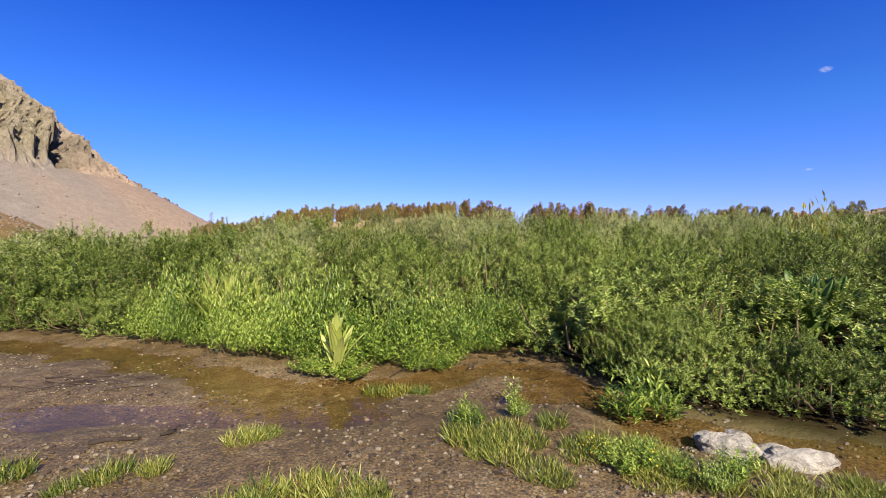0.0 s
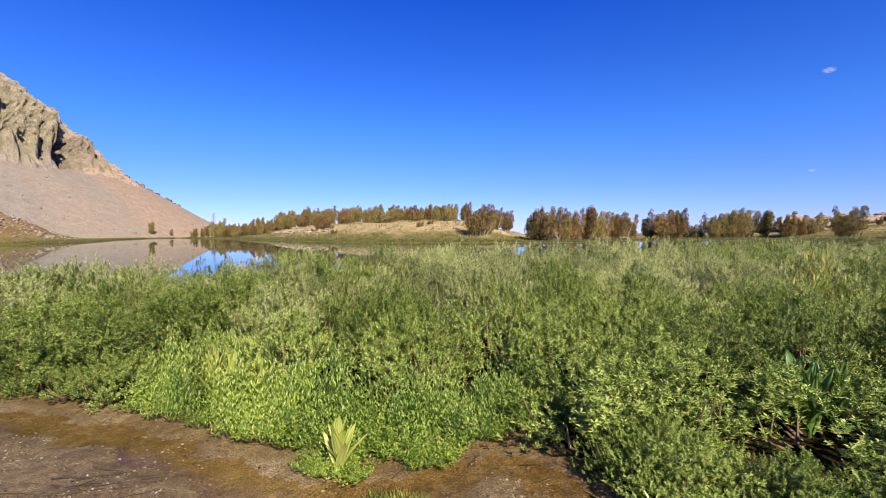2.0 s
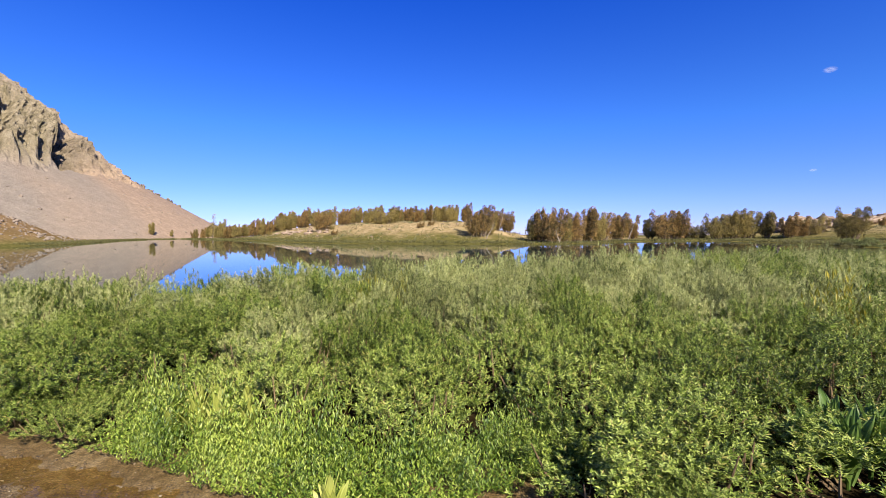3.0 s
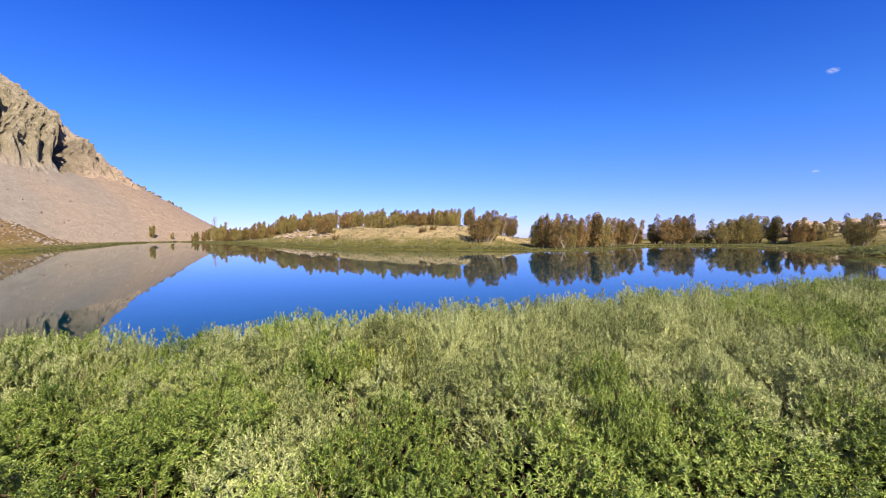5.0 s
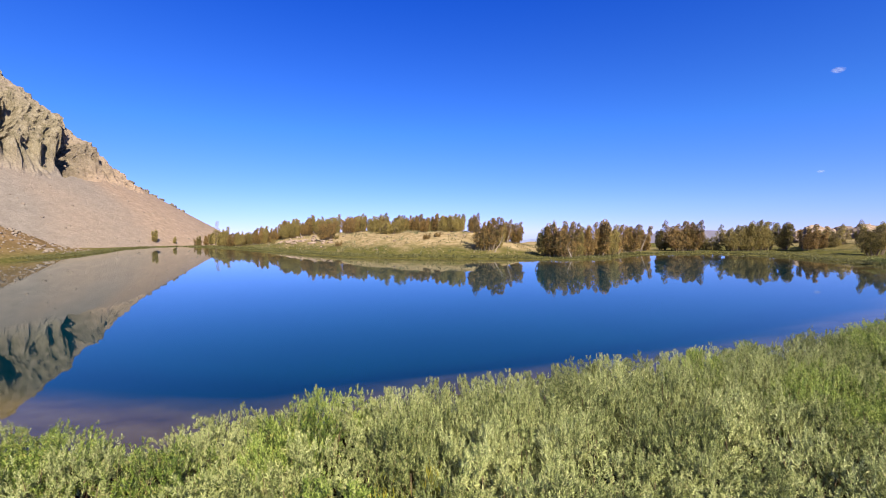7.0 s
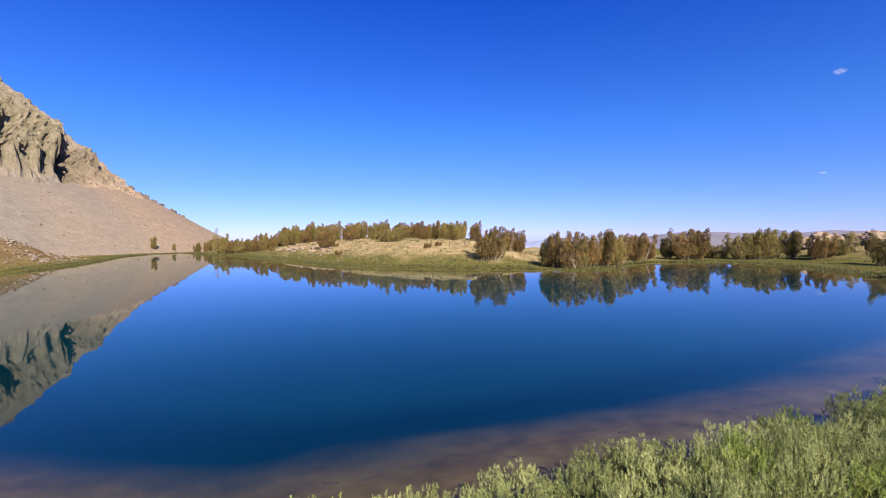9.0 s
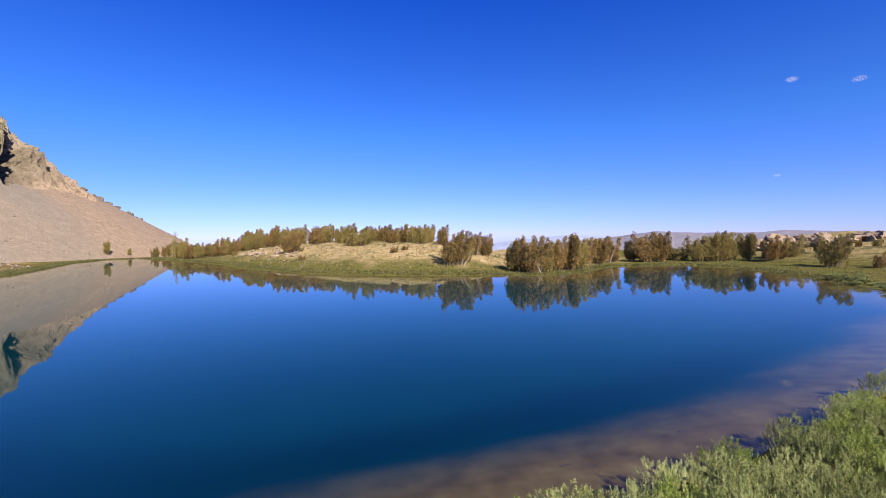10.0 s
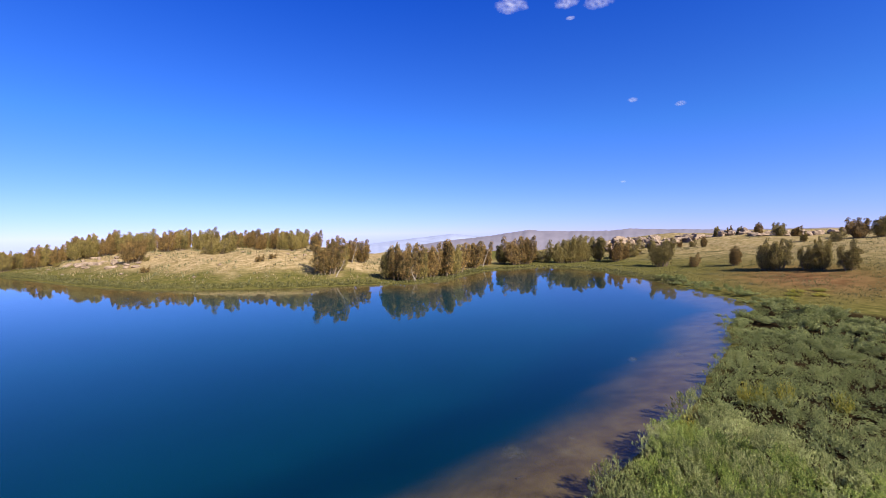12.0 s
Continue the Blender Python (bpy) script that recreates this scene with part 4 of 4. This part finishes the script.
def grass_tuft(seed, radius, tall, blades, material):
    r = np.random.RandomState(seed)
    root = tagged(new("grass_tuft"), "yellow-green tuft of short grass on wet gravel", "grass", "grass tufts")
    q, az = np.sqrt(r.uniform(0, 1, blades)) * radius, r.uniform(0, 6.28, blades)
    base = np.stack([np.cos(az) * q, np.sin(az) * q, np.full(blades, -0.01)], -1)
    way = np.stack([np.cos(az) * 0.35 * q / radius, np.sin(az) * 0.35 * q / radius, np.ones(blades)], -1) + r.normal(0, 0.2, (blades, 3)) * [1, 1, 0]
    bend = np.stack([r.normal(0, 0.3, blades), r.normal(0, 0.3, blades), -0.25 * r.uniform(0, 1, blades)], -1)
    v, f = blade_strip(base, way, bend, tall * r.uniform(0.35, 1.0, blades), r.uniform(0.004, 0.009, blades))
    part("sward", mesh_from("grass_sward", v, f, material), root)
    return root


def at_ground(x, y, turn=0.0, s=1.0, h=None, k=NEAR):
    """A spot on the ground; those of the wet patch are given in its sketch's units."""
    return Matrix.LocRotScale((x * k, y * k, ground_at(x * k, y * k)), Euler((0, 0, turn)), (s * k, s * k, (h or s) * k))


rs = random.Random(77)
herbs = [herb("marsh_herb", i, 0.30, 0.46, 84, 9, 0.058, 0.36, MAT_HERB, "bright green leafy marsh herb at the rill's edge", "herb") for i in (1, 2, 3)]
x = -3.3
while x < 1.35:
    for k in range(3):
        y = float(np.interp(x, [-3.3, -2.8, -1.8, -1.2, -0.55, 0.1, 0.5, 0.95, 1.35], [4.85, 4.65, 4.12, 3.98, 3.85, 3.98, 4.18, 4.45, 4.3])) + k * 0.27 + rs.uniform(-0.07, 0.07)
        put(rs.choice(herbs), at_ground(x + rs.uniform(-0.08, 0.08), y, rs.uniform(0, 6.28), rs.uniform(0.65, 1.1), rs.uniform(0.6, 1.1) * (0.85 + 0.25 * k) * (1.4 if x < -1.1 else 1.1)))
    x += 0.27
for x, y, s, h in [(-0.95, 3.62, 0.75, 0.45), (-0.72, 3.55, 0.75, 0.42), (-1.12, 3.68, 0.7, 0.42), (-0.85, 3.8, 0.8, 0.55), (-0.2, 3.72, 0.6, 0.5), (0.02, 3.76, 0.5, 0.45),
                   (0.14, 2.62, 0.35, 0.4), (0.5, 2.72, 0.3, 0.35), (1.0, 2.1, 0.45, 0.35), (0.88, 2.14, 0.4, 0.3),
                   (1.15, 2.0, 0.4, 0.3), (1.35, 1.98, 0.35, 0.35), (1.24, 1.88, 0.3, 0.4)]:
    put(rs.choice(herbs), at_ground(x, y, rs.uniform(0, 6.28), s, h))
settle(herbs)
tall_herb = herb("tall_herb", 31, 0.13, 0.42, 13, 9, 0.095, 0.27, MAT_HERB, "tall green herb with long pointed leaves at the rill", "herb")
for x, y, s, h in [(1.2, 2.66, 0.9, 0.8), (1.34, 2.72, 1.0, 1.05), (1.12, 2.74, 0.8, 0.7), (1.46, 2.66, 0.8, 0.75), (1.28, 2.8, 0.9, 0.9), (0.16, 2.6, 0.55, 0.5), (0.24, 2.56, 0.45, 0.4), (0.47, 2.7, 0.4, 0.4),
                   (1.5, 2.02, 0.4, 0.35), (1.36, 1.92, 0.5, 0.4), (1.02, 2.06, 0.5, 0.3), (0.9, 2.02, 0.45, 0.28)]:
    put(tall_herb, at_ground(x, y, rs.uniform(0, 6.28), s, h))
settle([tall_herb])
golden = herb("golden_herb", 14, 0.42, 0.5, 60, 8, 0.10, 0.34, MAT_GOLD, "yellow-green flowering herb among the willows", "herb")
for x, y, s, h in [(-1.35, 8.3, 1.0, 2.55), (-1.05, 8.05, 0.9, 2.5), (-0.75, 8.75, 0.8, 2.6), (5.6, 6.4, 1.2, 2.9), (22.9, 21.3, 1.1, 2.5), (23.8, 20.8, 1.1, 2.5), (22.2, 21.5, 0.9, 2.4),
                   (24.8, 19.2, 1.3, 2.2), (54, 40.5, 2.6, 0.9), (57, 42, 2.8, 0.9), (60, 43.5, 3.0, 0.9), (63, 43, 2.8, 0.9), (59, 40.5, 2.6, 0.9), (17.2, 19.9, 1.0, 2.0)]:
    put(golden, at_ground(x, y, rs.uniform(0, 6.28), s, h, 1.0))
settle([golden])
blossom = herb("marsh_flower", 21, 0.1, 0.1, 13, 2, 0.02, 0.8, MAT_FLOWER, "small yellow marsh flowers in short grass", "flower")
for x, y in [(0.9, 2.12), (1.02, 2.05), (1.12, 2.12), (0.82, 2.2), (1.2, 2.02)]:
    put(blossom, at_ground(x, y, rs.uniform(0, 6.28), 1.0, rs.uniform(0.9, 1.2)))
settle([blossom])
dark_sprig = herb("dark_sprig", 9, 0.07, 0.24, 9, 9, 0.05, 0.3, MAT_WILLOW, "small dark green willow sprig standing in mud", "plant")
dark_sprig.matrix_basis = at_ground(0.5, 2.95)

pale = corn_lily(1, 0.5, 16, MAT_LILY, "pale yellow-green corn lily with broad pleated leaves")
for x, y, s, h, t in [(-0.86, 3.58, 1.0, 1.15, 0.3), (-2.35, 4.85, 1.1, 1.55, 1.1), (-2.62, 4.95, 1.15, 1.65, 2.0), (-2.85, 4.95, 1.0, 1.5, 4.0), (-2.12, 5.0, 1.0, 1.5, 5.1), (-2.5, 5.15, 1.1, 1.7, 0.2), (-2.25, 5.2, 1.1, 1.65, 3.1), (-2.75, 5.2, 1.1, 1.6, 2.6)]:
    put(pale, at_ground(x, y, t, s, h))
settle([pale])
green = corn_lily(2, 0.62, 11, MAT_LILY_DARK, "deep green corn lily among willow shrubs")
for x, y, s, t in [(3.6, 4.15, 1.35, 0.3), (3.95, 4.3, 1.4, 2.4), (3.35, 4.35, 1.3, 4.4), (3.75, 4.5, 1.35, 1.4)]:
    put(green, at_ground(x, y, t, s))
settle([green])

tufts = [grass_tuft(1, 0.12, 0.085, 420, MAT_GRASS), grass_tuft(2, 0.10, 0.10, 340, MAT_GRASS), grass_tuft(3, 0.15, 0.07, 520, MAT_GRASS)]
for x, y, s in [(-1.12, 2.45, 0.9), (-1.02, 2.5, 0.7), (-1.62, 2.08, 1.0), (-1.42, 2.12, 0.7), (-2.12, 2.1, 1.0), (-1.75, 1.98, 0.7), (-0.62, 1.95, 1.0), (-0.45, 1.9, 1.1), (-0.8, 1.88, 1.0), (-0.3, 1.86, 0.9), (-0.95, 1.8, 0.9),
                (-0.5, 3.3, 0.9), (-0.32, 3.26, 0.9), (-0.15, 3.2, 0.7), (0.1, 2.55, 0.9), (0.2, 2.4, 0.8)]:
    put(rs.choice(tufts), at_ground(x, y, rs.uniform(0, 6.28), s))
for i in range(60):
    x, y = rs.uniform(0.12, 1.2), rs.uniform(1.98, 2.6)
    if wavy(np.array(x), np.array(y), 0.3, 90) > -0.15 and y < 2.75 - 0.4 * abs(x - 0.55) and not (x > 0.55 and y < 2.12 and x < 0.85):
        put(rs.choice(tufts), at_ground(x, y, rs.uniform(0, 6.28), rs.uniform(0.6, 1.0)))
for i in range(14):
    put(rs.choice(tufts), at_ground(rs.uniform(1.2, 2.3), rs.uniform(1.7, 1.98), rs.uniform(0, 6.28), rs.uniform(0.6, 0.95)))
settle(tufts)


# ---- stones, sticks and gravel ----
def boulder(x, y, size, seed, turn, material, label, group, sink=0.35, level=3, z=None, rough=0.42):
    v, f = lump(seed, size, rough, level)
    ob = tagged(new("boulder", mesh_from("boulder", v, f, material, False)), label, "rock", group)
    ob.matrix_basis = pose(x, y, (ground_at(x, y) if z is None else z) + size[2] * (1 - 2 * sink), 0, 0, turn)
    return ob


boulder(1.34, 1.98, (0.13, 0.086, 0.086), 3, -25, MAT_GRANITE, "pale speckled granite stone half sunk in the rill", "stones in the rill", 0.4, 4)
boulder(1.565, 1.866, (0.146, 0.073, 0.069), 5, -20, MAT_GRANITE, "long pale granite stone half sunk in the rill", "stones in the rill", 0.4, 4)


def stick(points, width, label):
    v, f = tube(points, [width, width * 0.9, width * 0.8] + [width * 0.5] * (len(points) - 3), 6)
    tagged(new("stick", mesh_from("stick", v, f, MAT_STICK, True)), label, "stick", "sticks on the mud")


def lying(line, lift=0.008, k=NEAR):
    return [(x * k, y * k, ground_at(x * k, y * k) + lift) for x, y in line]


stick(lying([(-1.98, 2.41), (-1.9, 2.44), (-1.82, 2.45), (-1.75, 2.48)]), 0.014, "dark wet stick lying on gravel")
stick(lying([(-1.66, 2.62), (-1.61, 2.59), (-1.6, 2.54), (-1.64, 2.5)]), 0.012, "dark curved stick lying on gravel")
for i in range(16):
    x, y, a, n = rs.uniform(-3.6, -2.2), rs.uniform(3.3, 3.75), rs.gauss(0.25, 0.35), rs.uniform(0.06, 0.2)
    stick(lying([(x + n * k * math.cos(a), y + n * k * math.sin(a)) for k in (-1, -0.3, 0.3, 1)], 0.004), rs.uniform(0.003, 0.006), "thin dark twig of drift debris on mud")
for i in range(9):
    x, y, a, n = rs.uniform(-1.0, 1.0), rs.uniform(3.3, 3.9), rs.gauss(0.2, 0.5), rs.uniform(0.05, 0.14)
    stick(lying([(x + n * k * math.cos(a), y + n * k * math.sin(a)) for k in (-1, -0.3, 0.3, 1)], 0.012), rs.uniform(0.003, 0.005), "thin twig at the foot of the herbs")

for x, y, n in [(5.3, 18.6, 0.22), (7.8, 17.9, 0.16), (-2.6, 15.9, 0.3), (-3.6, 15.7, 0.2), (1.3, 16.9, 0.18), (10.3, 20.6, 0.16)]:
    a = rs.uniform(-0.3, 0.6)
    stick(lying([(x + n * k * math.cos(a), y + n * k * math.sin(a)) for k in (-1, -0.3, 0.3, 1)], 0.02, 1.0), 0.03, "dark waterlogged stick on the sandy lake bed")

pebble_nodes = Nodes("pebble")
pebble_rnd = pebble_nodes.add("ShaderNodeNewGeometry").outputs["Random Per Island"]
MAT_PEBBLE = pebble_nodes.done(pebble_nodes.ramp(pebble_rnd, [(0.0, (0.018, 0.012, 0.008)), (0.4, (0.065, 0.045, 0.024)), (0.8, (0.12, 0.09, 0.052)), (1.0, (0.22, 0.18, 0.13))]), 0.45, 0.5)


def gravel(count, seed):
    """Loose pebbles over the wet patch, thicker in drifts."""
    r = np.random.RandomState(seed)
    bm = bmesh.new()
    bmesh.ops.create_icosphere(bm, subdivisions=1, radius=1)
    unit = np.array([v.co for v in bm.verts])
    tri = np.array([[v.index for v in q.verts] for q in bm.faces])
    bm.free()
    y = NEAR * (1.3 + 3.6 * r.uniform(0, 1, count * 3) ** 1.25)
    x = r.uniform(-1.25, 1.15, count * 3) * (y + 0.26)
    drift = wavy(x, y, 1.1, 41) + 0.5 * wavy(x, y, 0.35, 42)
    ok = (drift + r.normal(0, 0.5, len(x)) > 0.15) & (y < np.array([edge_of_thicket(v) for v in x]))
    x, y = x[ok][:count], y[ok][:count]
    n = len(x)
    size = 0.003 + 0.010 * r.rand(n) ** 4
    z = height(x, y) + size * 0.2
    shape = size[:, None] * r.uniform(0.7, 1.3, (n, 3)) * [1.15, 1.0, 0.65]
    jag = 1 + r.normal(0, 0.12, (n, len(unit), 1))
    v = unit[None] * jag * shape[:, None] + np.stack([x, y, z], -1)[:, None]
    f = tri[None] + (np.arange(n) * len(unit))[:, None, None]
    ob = new("gravel", mesh_from("gravel", v.reshape(-1, 3), f.reshape(-1, 3), MAT_PEBBLE))
    tagged(ob, "loose brown and grey pebbles on wet mud", "gravel", kind="stuff")


gravel(15000, 5)


# ---- far banks: sedge at the water's edge, dry tussocks, outcrops ----
def fans(name, x, y, tall, wide, material, label, category, per=4, seed=1):
    r = np.random.RandomState(seed)
    x, y = np.repeat(x, per), np.repeat(y, per)
    n = len(x)
    x, y = x + r.normal(0, wide, n), y + r.normal(0, wide, n)
    base = np.stack([x, y, height(x, y) - 0.03], -1)
    way = r.normal(0, 0.45, (n, 3)) + [0, 0, 1]
    hgt = tall * r.uniform(0.5, 1.2, n)
    v, f = leaf_fan(base, way, r.normal(0, 1, (n, 3)), hgt, hgt * r.uniform(0.16, 0.3, n), 0.2, 0.5)
    tagged(new(name, mesh_from(name, v, f, material)), label, category, kind="stuff")


def along_shore(first, last, per_metre, reach, seed):
    r = np.random.RandomState(seed)
    xs_, ys_ = [], []
    for i in range(first, last):
        (ax, ay), (bx, by) = LAKE[i], LAKE[(i + 1) % len(LAKE)]
        ln = math.hypot(bx - ax, by - ay)
        n = int(ln * per_metre)
        t, o = r.rand(n), 0.15 + reach * r.rand(n) ** 1.4
        xs_.append(ax + (bx - ax) * t + (by - ay) / ln * o)
        ys_.append(ay + (by - ay) * t - (bx - ax) / ln * o)
    return np.concatenate(xs_), np.concatenate(ys_)


east = int(np.argmin(np.abs(LAKE[:, 0] - 55) + np.abs(LAKE[:, 1] - 56.5)))
px, py = along_shore(east, len(LAKE) - 1, 14, 3.2, 3)
fans("shore_sedge", px, py, 0.42, 0.14, MAT_SEDGE, "green sedge fringe along the lake shore", "sedge", 7, 4)
r9 = np.random.RandomState(9)
tx, ty = r9.uniform(-70, 40, 5200), r9.uniform(78, 150, 5200)
keep = (outside_lake(tx, ty) > 3.5) & (wavy(tx, ty, 6, 61) + r9.normal(0, 0.5, 5200) > 0.1)
fans("dry_grass", tx[keep], ty[keep], 0.45, 0.4, MAT_DRY, "dry tan grass tussocks on the knoll", "grass", 6, 5)
sx, sy = r9.uniform(62, 150, 6000), r9.uniform(35, 150, 6000)
keep = (outside_lake(sx, sy) > 3) & (wavy(sx, sy, 9, 62) + r9.normal(0, 0.4, 6000) > 0.15)
fans("sage_scrub", sx[keep], sy[keep], 0.32, 0.5, MAT_SAGE, "grey-green low scrub on the slope", "scrub", 8, 6)

kx, ky = r9.uniform(-66, 34, 2600), r9.uniform(80, 150, 2600)
keep = (outside_lake(kx, ky) > 2.5) & (wavy(kx, ky, 5, 64) + 0.6 * wavy(kx, ky, 1.6, 65) + r9.normal(0, 0.25, 2600) > 0.35)
fans("knoll_scrub", kx[keep], ky[keep], 0.6, 0.35, MAT_SAGE, "grey-green low scrub on the tan knoll", "scrub", 7, 8)

ROCK_LABEL = "pinkish weathered outcrop rock on the bank"
for i in range(34):
    u = rs.random()
    boulder(-52 + 22 * u + rs.uniform(-2, 2), 137 - 24 * u + rs.uniform(-3, 6), (rs.uniform(0.3, 1.1), rs.uniform(0.3, 0.9), rs.uniform(0.2, 0.5)), i + 20, rs.uniform(0, 360), MAT_SHORE_ROCK, ROCK_LABEL, "outcrop rocks", 0.3, 2)
OUTCROP_LABEL = "pinkish weathered outcrop rock on the ridge"
for i in range(11):
    u = i / 10
    k = 1.1 - 0.45 * u
    boulder(95 + 18 * u + rs.uniform(-1, 1), 124 - 17 * u + rs.uniform(-2, 3), (k * rs.uniform(2.8, 5.0), k * rs.uniform(2.0, 3.2), k * rs.uniform(1.5, 2.3)), i + 400, rs.uniform(0, 360), MAT_SHORE_ROCK, OUTCROP_LABEL, "outcrop rocks", 0.22, 4, rough=0.6)
for i in range(44):
    u = rs.random()
    k = 1.0 - 0.45 * u
    boulder(94 + 19 * u + rs.uniform(-2, 2), 125 - 18 * u + rs.uniform(-4, 4), (k * rs.uniform(1.0, 3.0), k * rs.uniform(1.0, 2.4), k * rs.uniform(1.0, 2.6)), i + 70, rs.uniform(0, 360), MAT_SHORE_ROCK, OUTCROP_LABEL, "outcrop rocks", 0.38, 3, rough=0.85)
for i in range(56):
    u = rs.random()
    boulder(108 + 26 * u + rs.uniform(-4, 4), 116 - 38 * u + rs.uniform(-7, 7), (rs.uniform(0.5, 1.9), rs.uniform(0.5, 1.4), rs.uniform(0.4, 1.1)), i + 170, rs.uniform(0, 360), MAT_SHORE_ROCK, OUTCROP_LABEL, "outcrop rocks", 0.3, 3, rough=0.6)
for i in range(40):
    x, y = rs.uniform(-60, 20), rs.uniform(90, 140)
    if outside_lake(np.array([x]), np.array([y]))[0] < 2:
        continue
    boulder(x, y, (rs.uniform(0.15, 0.5), rs.uniform(0.15, 0.5), rs.uniform(0.1, 0.3)), i + 120, rs.uniform(0, 360), MAT_SHORE_ROCK, "small pale rock among dry grass", "knoll rocks", 0.3, 2)


# dark crags that break the mountain's far shoulder
for i in range(38):
    inn = rs.choice((30, 33, 40, 41, 47, 52, 56, 60, 64)) + rs.uniform(-2.0, 2.0)
    turn = rs.uniform(0.44, 0.53)
    k = rs.uniform(0.3, 0.85) * (0.35 + 0.018 * inn)
    boulder(-250 + (151 - inn) * math.cos(turn), 180 + (151 - inn) * math.sin(turn), (k * rs.uniform(1.0, 2.2), k, k * rs.uniform(0.8, 1.5)), i + 500, rs.uniform(0, 360), MAT_CRAG,
            "dark jagged crag on the mountain shoulder", "shoulder crags", 0.45, 3, inn * 0.6 - 1 + 0.12 * max(0, inn - 50), 0.7)


def scree_blocks(count, seed):
    """Fallen blocks strewn over the scree, joined."""
    r = np.random.RandomState(seed)
    pieces = []
    for i in range(count):
        a, inn = r.uniform(-0.6, 0.55), 3 + 52 * r.rand() ** 1.6
        k = 0.1 + 0.6 * r.rand() ** 6
        v, f = lump(i + 300, (k, k * r.uniform(0.6, 1), k * r.uniform(0.5, 0.9)), 0.4, 1)
        c = (-250 + (151 - inn) * math.cos(a), 180 + (151 - inn) * math.sin(a), inn * 0.6 - 1.0)
        pieces.append(([(p[0] + c[0], p[1] + c[1], p[2] + c[2]) for p in v], f))
    v, f = joined(pieces)
    tagged(new("scree_blocks", mesh_from("scree_blocks", v, f, MAT_SCREE_BLOCK)), "fallen rock blocks strewn over scree", "rocks", kind="stuff")


scree_blocks(700, 8)


def rubble(count, seed):
    """Coarse broken rock over the moraine by the water, joined."""
    r = np.random.RandomState(seed)
    pieces = []
    for i in range(count):
        x, y = r.uniform(-118, -82), r.uniform(66, 112)
        if outside_lake(np.array([x]), np.array([y]))[0] < 3:
            continue
        k = 0.12 + 0.45 * r.rand() ** 3
        v, f = lump(i % 40 + 900, (k, k * r.uniform(0.6, 1), k * r.uniform(0.4, 0.7)), 0.4, 1)
        z = ground_at(x, y)
        pieces.append(([(p[0] + x, p[1] + y, p[2] + z) for p in v], f))
    v, f = joined(pieces)
    tagged(new("moraine_rubble", mesh_from("moraine_rubble", v, f, MAT_SCREE_BLOCK)), "coarse grey-brown rubble over the moraine", "rocks", kind="stuff")


rubble(2400, 12)

mx, my = r9.uniform(50, 104, 9000), r9.uniform(36, 104, 9000)
keep = (outside_lake(mx, my) > 2.5) & (wavy(mx, my, 5, 63) + r9.normal(0, 0.6, 9000) > -0.2)
fans("meadow_sedge", mx[keep], my[keep], 0.26, 0.35, MAT_SEDGE, "olive meadow sedge on the flat bank", "sedge", 6, 7)


def dead_tree(x, y, tall, lean, seed):
    """A bleached bare trunk with a few broken limbs."""
    rd = random.Random(seed)
    root = tagged(new("dead_tree"), "bleached bare pine trunk with broken limbs", "dead tree", "dead pines")
    tip = Vector((lean * tall, rd.uniform(-0.3, 0.3), tall))
    bend = tip * 0.5 + Vector((rd.uniform(-0.25, 0.25), rd.uniform(-0.2, 0.2), 0))
    v, f = tube([(0, 0, -0.3), tuple(bend * 0.5), tuple(bend), tuple(tip)], [0.11, 0.09, 0.065, 0.02], 7)
    part("trunk", mesh_from("dead_trunk", v, f, MAT_DEAD), root)
    for i in range(5):
        p = bend.lerp(tip, rd.uniform(0, 0.85))
        a, ln = rd.uniform(0, 6.28), tall * rd.uniform(0.15, 0.3)
        v, f = tube([tuple(p), tuple(p + Vector((math.cos(a) * ln * 0.6, math.sin(a) * ln * 0.6, ln * 0.3))), tuple(p + Vector((math.cos(a) * ln, math.sin(a) * ln, ln * 0.9)))], [0.035, 0.025, 0.01], 5)
        part("limb", mesh_from("dead_limb", v, f, MAT_DEAD), root)
    root.matrix_basis = at_ground(x, y, 0, k=1.0)


for row in [(61.2, 103, 4.2, 0.25, 1), (60.6, 103.2, 3.8, -0.3, 2), (13.0, 99, 4.2, 0.3, 3), (21.3, 77.6, 2.6, -0.35, 4), (42.8, 99.5, 4.6, 0.4, 5), (8.6, 84.6, 3.0, 0.6, 6), (-12.6, 138, 4, 0.5, 7)]:
    dead_tree(*row)
